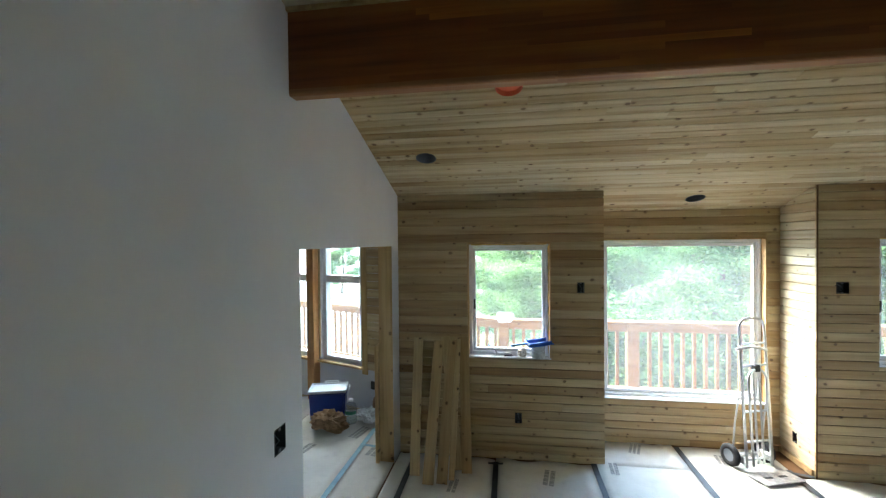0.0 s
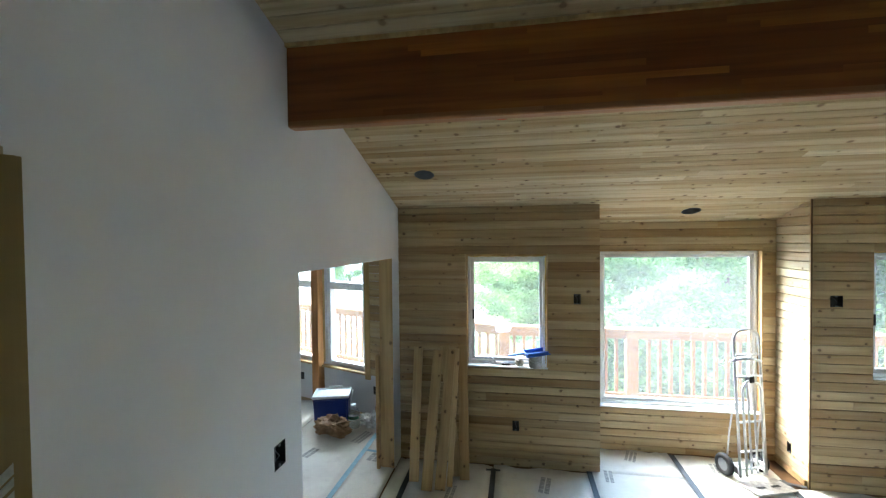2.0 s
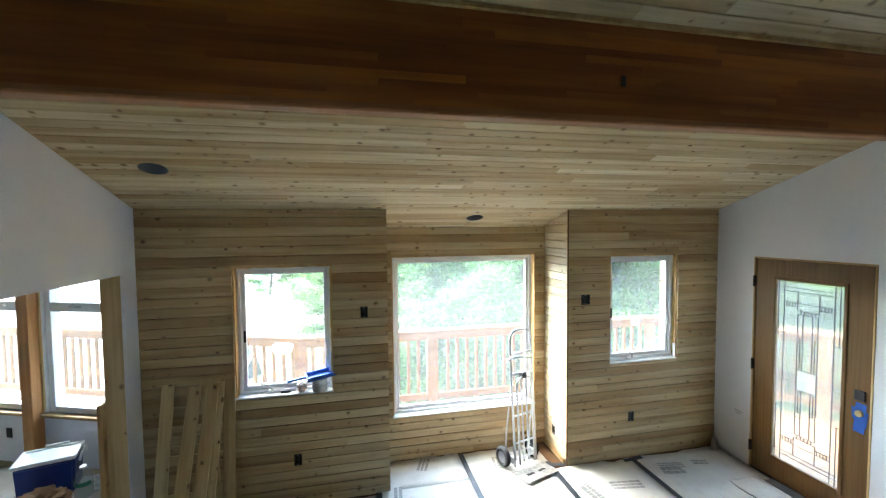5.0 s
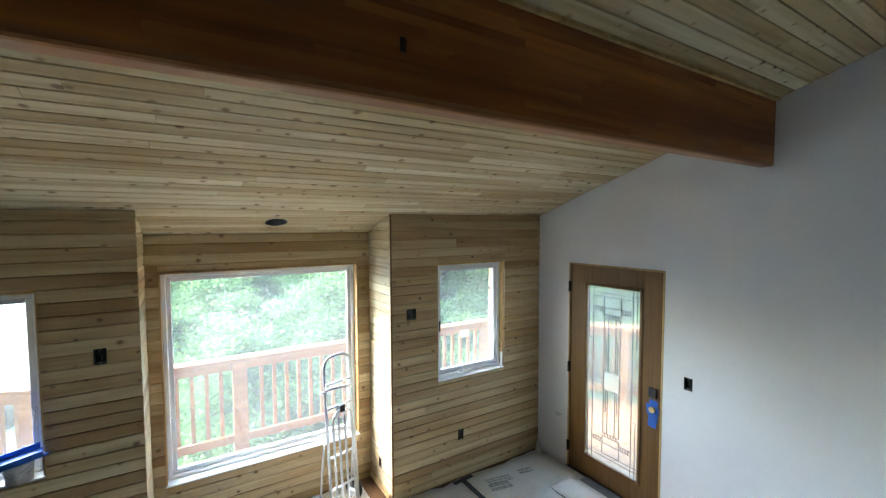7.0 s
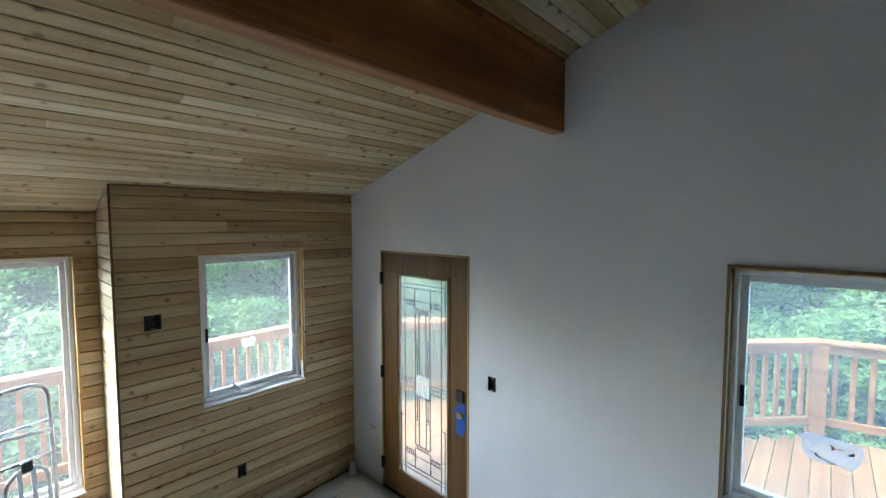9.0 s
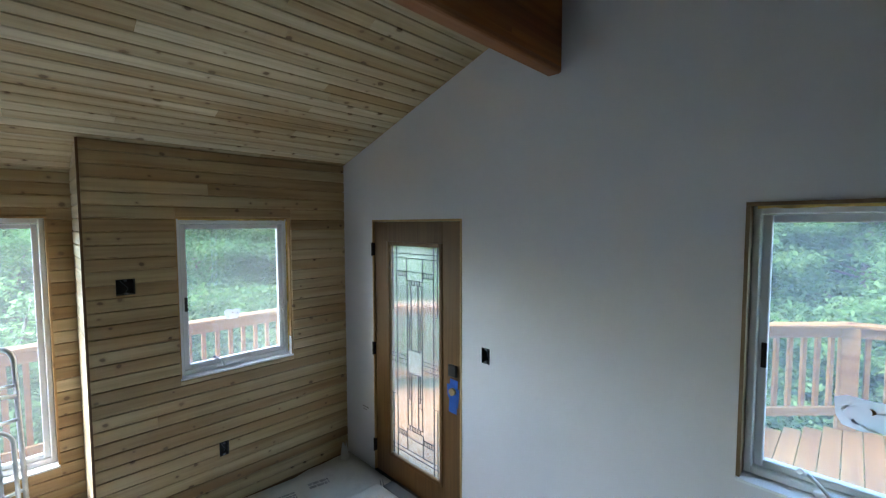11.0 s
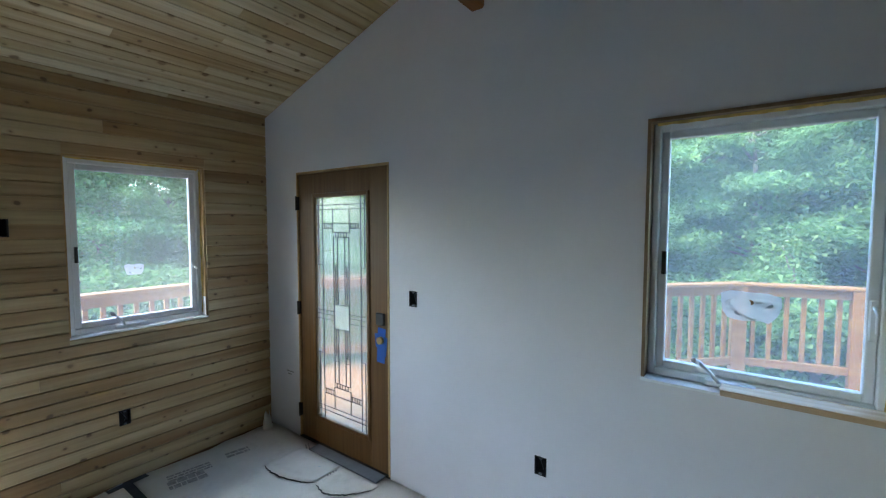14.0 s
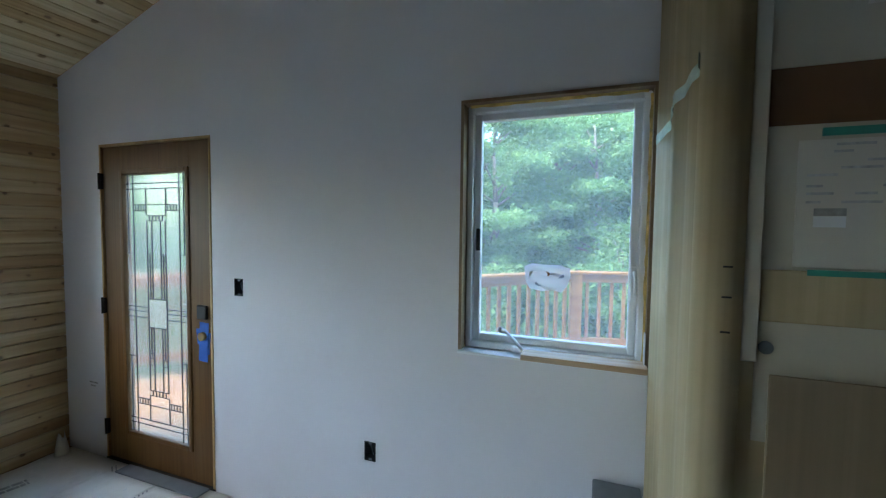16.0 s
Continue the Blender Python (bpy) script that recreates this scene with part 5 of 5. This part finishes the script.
# ---- things on the window sills ----


def blob(seed, sx, sy, sz, rough, n=3):
    bm = bmesh.new()
    bmesh.ops.create_icosphere(bm, subdivisions=n, radius=1)
    for v in bm.verts:
        c = v.co.copy()
        k = 1 + rough * (noise.noise(c * 1.7 + Vector((seed, 0, 0))) + 0.8 * abs(noise.noise(c * 3.3 + Vector((0, seed, 0)))) - 0.7 * abs(noise.noise(c * 7.5 + Vector((0, 0, seed)))))
        v.co = Vector((c.x * sx, c.y * sy, c.z * sz)) * k
    lo = min(v.co.z for v in bm.verts)
    for v in bm.verts:
        v.co.z = max(0, v.co.z - lo - sz * 0.25)
    return bm


SILL1 = W1[2] + 0.0125
pail = thing("paint_pail", "dented paint-smeared metal pail on the window sill", "pail", at=Matrix.Translation((0.315, YB + 0.026, SILL1)) @ Matrix.Scale(0.92, 4))
bm = bmesh.new()
rings = []
for rr, zz in ((0.062, 0.0), (0.066, 0.004), (0.070, 0.115), (0.074, 0.122), (0.070, 0.125), (0.066, 0.115), (0.060, 0.008)):
    rings.append([bm.verts.new((rr * math.cos(k * math.tau / 28), rr * math.sin(k * math.tau / 28), zz)) for k in range(28)])
for a, b in zip(rings, rings[1:]):
    for k in range(28):
        bm.faces.new((a[k], a[(k + 1) % 28], b[(k + 1) % 28], b[k])).smooth = True
bm.faces.new(rings[0][::-1])
bm.faces.new(rings[-1])
part("bucket", bm, M_PAIL, pail)
part("bail", bent(bmesh.new(), [(-0.072, 0, 0.11), (-0.06, -0.045, 0.08), (0, -0.076, 0.06), (0.06, -0.045, 0.08), (0.072, 0, 0.11)], 0.0025, 6), M_ALU, pail)
pan = thing("dustpan", "bright blue plastic dustpan lying on the paint pail", "dustpan", at=Matrix.Translation((0.325, YB + 0.015, SILL1 + 0.127)) @ Matrix.Rotation(radians(12), 4, "Z") @ Matrix.Rotation(radians(-7), 4, "Y"))
bm = bmesh.new()
slab(bm, -0.11, 0.12, -0.075, 0.075, 0, 0.004)
slab(bm, -0.11, 0.10, -0.079, -0.074, 0, 0.035)
slab(bm, -0.11, 0.10, 0.074, 0.079, 0, 0.035)
slab(bm, -0.115, -0.109, -0.079, 0.079, 0, 0.04)
part("tray", bm, M_BLUE, pan)
bm = boxed(-0.27, -0.10, -0.016, 0.016, 0.018, 0.036, 0.008, seg=2)
part("handle", bm, M_BLUE, pan)
single("crumpled_rag", blob(3, 0.045, 0.032, 0.035, 0.5), M_RAG, "crumpled stained rag beside the pail on the sill", "rag", at=Matrix.Translation((0.165, YB + 0.05, SILL1)))
bm = boxed(-0.06, 0.02, -0.012, 0.012, 0, 0.016, 0.005)
slab(bm, 0.02, 0.07, -0.004, 0.004, 0.005, 0.010)
single("putty_knife", bm, M_BLACK, "dark handled scraper lying on the window sill", "scraper", at=Matrix.Translation((0.055, YB + 0.05, SILL1)) @ Matrix.Rotation(radians(8), 4, "Z"))
bm = boxed(0, 0.47, 0, 0.105, 0, 0.024, 0.002)
single("sill_board", bm, M_SILLBOARD, "loose planed wood board lying on the window sill", "board", at=Matrix.Translation((XR - 0.064, 0.79, W4[2] + 0.0135)) @ EAST)


def window_sticker(at, size, label):
    """A torn clinging sheet with curved printed shapes; local x across the glass, z up."""
    st = thing("window_sticker", label, "sticker", "stickers on the window glass", at=at)
    bm = bmesh.new()
    rng = random.Random(int(size * 1000))
    outline = [(-0.098, 0.045), (-0.06, 0.062), (0.0, 0.056), (0.05, 0.060), (0.095, 0.045), (0.098, 0.01), (0.083, -0.03), (0.062, -0.055), (0.02, -0.05), (-0.02, -0.06), (-0.07, -0.052), (-0.085, -0.02)]
    outline = [(x * size + rng.uniform(-0.004, 0.004), z * size + rng.uniform(-0.004, 0.004)) for x, z in outline]
    a = [bm.verts.new((x, 0, z)) for x, z in outline]
    b = [bm.verts.new((x, 0.0008, z)) for x, z in outline]
    bm.faces.new(a)
    bm.faces.new(b[::-1])
    for i in range(len(outline)):
        k = (i + 1) % len(outline)
        bm.faces.new((a[i], b[i], b[k], a[k]))
    part("backing", bm, M_FILM, st)
    for x, z, r, start, sweep, w, mt in ((0.045, 0.0, 0.04, 60, 80, 0.007, M_INK), (0.02, -0.03, 0.05, 200, 90, 0.008, M_FAINT), (-0.05, 0.01, 0.04, 100, 110, 0.006, M_FAINT), (-0.02, 0.02, 0.03, -40, 100, 0.006, M_RAIL), (-0.03, -0.03, 0.025, 150, 120, 0.007, M_GREY), (0.055, 0.02, 0.03, -80, 90, 0.009, M_GREY)):
        bm = bmesh.new()
        prev = None
        for k in range(9):
            u = k / 8
            ang = radians(start + sweep * u)
            h = w * math.sin(math.pi * u) + 0.0008
            row = [bm.verts.new(((x + (r + q) * math.cos(ang)) * size * 0.8, -0.0006, (z + (r + q) * 0.6 * math.sin(ang)) * size * 0.8)) for q in (-h, h)]
            if prev:
                bm.faces.new((prev[0], prev[1], row[1], row[0]))
            prev = row
        part("printed_shape", bm, mt, st)


window_sticker(Matrix.Translation((XR + 0.0815, 0.709, 1.34)) @ EAST, 1.0, "torn white sticker with curved printed shapes on the side window")
window_sticker(Matrix.Translation((0.007, YB + 0.1285, 1.32)), 0.9, "torn white sticker on the glass above the paint pail")
window_sticker(Matrix.Translation((3.464, YB + 0.1025, 1.358)), 0.6, "faint torn sticker on the glass of the planked wall's window")

# ---- tall cartons ----
carton = thing("tall_carton", "tall appliance carton in pale cardboard with tape and paper labels", "carton")
CX0, CX1, CY0, CY1, CH = 3.655, 4.345, -0.72, 0.306, 2.46
bm = bmesh.new()
prof = []
for i in range(29):                     # side towards the window, gently rippled
    u = i / 28
    prof.append((CX1 - u * (CX1 - CX0 - 0.05), CY1 + 0.006 * math.sin(u * 31) * (0.3 + u) + 0.010 * math.sin(u * 11 + 1)))
for i in range(1, 9):                   # rounded corner
    a = i / 8 * math.pi / 2
    prof.append((CX0 + 0.05 - 0.05 * math.sin(a), CY1 - 0.05 + 0.05 * math.cos(a)))
prof += [(CX0, 0.215), (CX0 + 0.03, 0.215), (CX0 + 0.03, CY0), (CX1, CY0)]
lo = [bm.verts.new((x, y, 0.012)) for x, y in prof]
hi = [bm.verts.new((x, y, CH)) for x, y in prof]
for i in range(len(prof)):
    j = (i + 1) % len(prof)
    f = bm.faces.new((lo[i], lo[j], hi[j], hi[i]))
    f.smooth = i < 37
bm.faces.new(hi)
bm.faces.new(lo[::-1])
part("body", bm, M_CARDPALE, carton)
bm = bmesh.new()
prev = None
for i in range(15):
    u = i / 14
    x = 4.30 - u * 0.61
    y = CY1 + 0.006 * math.sin((CX1 - x) / 0.64 * 31) * (0.3 + (CX1 - x) / 0.64) + 0.010 * math.sin((CX1 - x) / 0.64 * 11 + 1) + 0.004
    z = 1.872 + 0.055 * u
    row = [bm.verts.new((x, y, z - 0.017)), bm.verts.new((x, y, z + 0.017))]
    if prev:
        bm.faces.new((prev[0], prev[1], row[1], row[0])).smooth = True
    prev = row
part("tape_band", bm, M_CLEARTAPE, carton, "shiny pale tape band")
for z in (1.475, 1.41, 1.335):
    part("staple", boxed(CX0 - 0.002, CX0 + 0.001, 0.236, 0.254, z - 0.002, z + 0.002), M_BLACK, carton, "dark staple")
FX = CX0 + 0.028
part("edge_strip", boxed(CX0 + 0.006, FX, 0.183, 0.2145, 1.275, CH - 0.01, 0.003), M_CREAM, carton, "pale corner strip")
part("top_panel", boxed(FX - 0.004, FX + 0.001, CY0 + 0.02, 0.182, 1.885, CH - 0.01), M_CREAM, carton)
part("brown_band", boxed(FX - 0.002, FX + 0.001, CY0 + 0.02, 0.182, 1.768, 1.884), M_CARDDARK, carton, "dark brown band")
part("upper_panel", boxed(FX - 0.006, FX + 0.001, CY0 + 0.02, 0.182, 1.471, 1.767), M_CREAM, carton)
part("proud_board", boxed(FX - 0.014, FX + 0.001, CY0 + 0.02, 0.182, 1.362, 1.470, 0.002), M_CARDPALE, carton, "pale cross board")
part("lower_panel", boxed(FX - 0.004, FX + 0.001, CY0 + 0.02, 0.182, 1.10, 1.361), M_CREAM, carton)
bm = tube(bmesh.new(), (FX - 0.003, 0.165, 1.305), (FX - 0.008, 0.165, 1.305), 0.014, 18)
part("grommet", bm, M_GREY, carton, "small round grommet")
part("lower_sheet", boxed(CX0 - 0.028, CX0 - 0.022, CY0 + 0.05, 0.172, 0.02, 1.262, 0.002), M_CARDGREY, carton, "brown cardboard sheet over the lower front")
doc = part("document", boxed(FX - 0.009, FX - 0.0065, -0.30, 0.128, 1.478, 1.735, 0.0008), M_DOC, carton, "large white paper document in a pouch")
rng = random.Random(8)
for r, z in enumerate((1.722, 1.708, 1.690, 1.676, 1.662, 1.640, 1.625, 1.608)):
    y = 0.112
    while y > -0.18:
        e = y - rng.uniform(0.015, 0.08)
        if rng.random() < 0.55:
            part("text_bar", boxed(FX - 0.0098, FX - 0.0088, e, y, z, z + 0.005), M_FAINT if r not in (2, 4) or rng.random() < 0.6 else M_PALEBLUE, doc)
        y = e - rng.uniform(0.01, 0.05)
part("label_bar", boxed(FX - 0.0100, FX - 0.0088, 0.046, 0.098, 1.583, 1.598), M_INK, doc, "dark label bar")
part("label_slip", boxed(FX - 0.0098, FX - 0.0086, 0.046, 0.098, 1.560, 1.582), M_WHITE, doc, "small white label slip")
part("green_tape", boxed(FX - 0.0105, FX - 0.0062, -0.30, 0.09, 1.742, 1.758), M_GREEN, carton, "green tape strip")
part("green_tape", boxed(FX - 0.0165, FX - 0.0145, -0.30, 0.105, 1.462, 1.474), M_GREEN, carton, "green tape strip")
part("top_label", boxed(FX - 0.006, FX - 0.0038, -0.06, 0.03, 1.99, 2.05), M_DOC, carton, "white label sticker")

left = thing("upright_carton", "tall brown cardboard carton with fibre tape standing by the drywall", "carton", at=Matrix.Translation((-0.338, 0.195, 0)) @ Matrix.Rotation(math.atan2(0.55, -0.83), 4, "Z"))
bm = bmesh.new()
slab(bm, 0, 0.46, 0.0, 0.52, 0.012, 2.280)
bmesh.ops.bevel(bm, geom=[e for e in bm.edges if abs(e.verts[0].co.z - e.verts[1].co.z) > 1], offset=0.004, segments=2, affect="EDGES")
part("body", bm, M_CARD, left)
bm = bmesh.new()
prev = None
for i in range(13):                     # low lip along the top, its end corner cut off
    u = i / 12
    h = 0.040 * min(1.0, 0.25 + 4 * u) + 0.004 * math.sin(u * 9)
    row = [bm.verts.new((0.006 + x, 0.012 + 0.49 * u, z)) for x, z in ((0, 2.2795), (0.012 + 0.006 * math.sin(u * 5), 2.28 + h), (0.017 + 0.006 * math.sin(u * 5), 2.28 + h), (0.006, 2.2795))]
    if prev:
        for k in range(4):
            bm.faces.new((prev[k], prev[(k + 1) % 4], row[(k + 1) % 4], row[k]))
    prev = row
part("flap", bm, M_CARDPALE, left, "bent paler top flap")
bm = bmesh.new()
rng = random.Random(77)
for k in range(15):                     # strands of the tape, slanting down from the corner
    z = 1.985 - 0.0125 * k
    w = rng.uniform(0.0035, 0.0055)
    e = 0.26 + rng.uniform(-0.02, 0.02)
    ends = [[bm.verts.new((x, y, q)) for y, q in ((0.012, z - w), (0.012, z + w), (e, z + w - 0.95 * e), (e, z - w - 0.95 * e))] for x in (-0.0018, 0.0)]
    bm.faces.new(ends[0])
    bm.faces.new(ends[1][::-1])
    for i in range(4):
        bm.faces.new((ends[0][i], ends[0][(i + 1) % 4], ends[1][(i + 1) % 4], ends[1][i]))
part("fibre_tape", bm, M_STRAP, left, "pale fibre-reinforced tape")

single("utility_box", boxed(4.08, 4.35, 0.325, 0.50, 0.012, 0.56, 0.008, seg=2), M_GREY, "grey metal utility box standing under the window", "metal box")

# ---- loose things in the bay room ----
cooler = thing("cooler", "blue plastic picnic cooler with a white lid on the floor", "cooler", at=Matrix.Translation((-2.07, 4.60, 0.012)) @ Matrix.Rotation(radians(16), 4, "Z") @ Matrix.Scale(1.03, 4))
bm = bmesh.new()
base = [(-0.20, -0.14), (0.20, -0.14), (0.20, 0.14), (-0.20, 0.14)]
lo = [bm.verts.new((x * 0.93, y * 0.93, 0)) for x, y in base]
hi = [bm.verts.new((x, y, 0.31)) for x, y in base]
bm.faces.new(lo[::-1])
bm.faces.new(hi)
for i in range(4):
    bm.faces.new((lo[i], lo[(i + 1) % 4], hi[(i + 1) % 4], hi[i]))
bmesh.ops.bevel(bm, geom=bm.edges[:], offset=0.02, segments=3, affect="EDGES")
part("tub", bm, M_COOLER, cooler)
bm = boxed(-0.208, 0.208, -0.148, 0.148, 0.309, 0.330, 0.008, seg=2)
lid = part("lid", bm, M_WHITE, cooler, "white lid")
for x0, x1, y0, y1 in ((-0.212, 0.212, -0.152, -0.128), (-0.212, 0.212, 0.128, 0.152), (-0.212, -0.188, -0.127, 0.127), (0.188, 0.212, -0.127, 0.127)):
    part("rim", boxed(x0, x1, y0, y1, 0.322, 0.344, 0.008, seg=2), M_WHITE, lid)
part("latch", boxed(-0.07, 0.10, 0.150, 0.168, 0.318, 0.362, 0.006, seg=2), M_WHITE, lid)
part("handle", bent(bmesh.new(), [(0.222, -0.10, 0.27), (0.232, -0.06, 0.325), (0.232, 0.06, 0.325), (0.222, 0.10, 0.27)], 0.010), M_WHITE, cooler, "white swing handle")
bottle = thing("water_jug", "clear plastic water bottle with a green label on the floor", "bottle", at=Matrix.Translation((-1.745, 4.47, 0.012)))
bm = bmesh.new()
rings = []
for rr, zz in ((0.06, 0.0), (0.068, 0.01), (0.068, 0.08), (0.064, 0.09), (0.068, 0.10), (0.068, 0.17), (0.05, 0.215), (0.022, 0.235), (0.022, 0.245)):
    rings.append([bm.verts.new((rr * math.cos(k * math.tau / 24), rr * math.sin(k * math.tau / 24), zz)) for k in range(24)])
for a, b in zip(rings, rings[1:]):
    for k in range(24):
        bm.faces.new((a[k], a[(k + 1) % 24], b[(k + 1) % 24], b[k])).smooth = True
bm.faces.new(rings[0][::-1])
bm.faces.new(rings[-1])
part("body", bm, M_BOTTLE, bottle)
part("cap", tube(bmesh.new(), (0, 0, 0.245), (0, 0, 0.27), 0.026, 18), M_WHITE, bottle, "white screw cap")
bm = bmesh.new()
prev = None
for k in range(17):
    a = math.pi + k / 16 * math.pi * 0.9
    row = [bm.verts.new((0.0695 * math.cos(a), 0.0695 * math.sin(a), z)) for z in (0.112, 0.148)]
    if prev:
        bm.faces.new((prev[0], row[0], row[1], prev[1])).smooth = True
    prev = row
part("wrapper", bm, M_BOTTLEGREEN, bottle, "green wrap-round label")
single("paper_bag", blob(7, 0.17, 0.12, 0.10, 0.6, 4), M_BAG, "crumpled brown paper bag in front of the cooler", "bag", "paper bags", at=Matrix.Translation((-1.90, 4.24, 0.012)))
single("paper_bag", blob(12, 0.10, 0.08, 0.13, 0.6, 4), M_BAG, "crumpled brown paper bag beside the drywall stud", "bag", "paper bags", at=Matrix.Translation((-1.44, 4.68, 0.012)))
single("plastic_bag", blob(17, 0.12, 0.09, 0.075, 0.7, 4), M_POLY, "crumpled white and clear plastic bag on the floor", "bag", at=Matrix.Translation((-1.56, 4.52, 0.012)))
lay_planks()
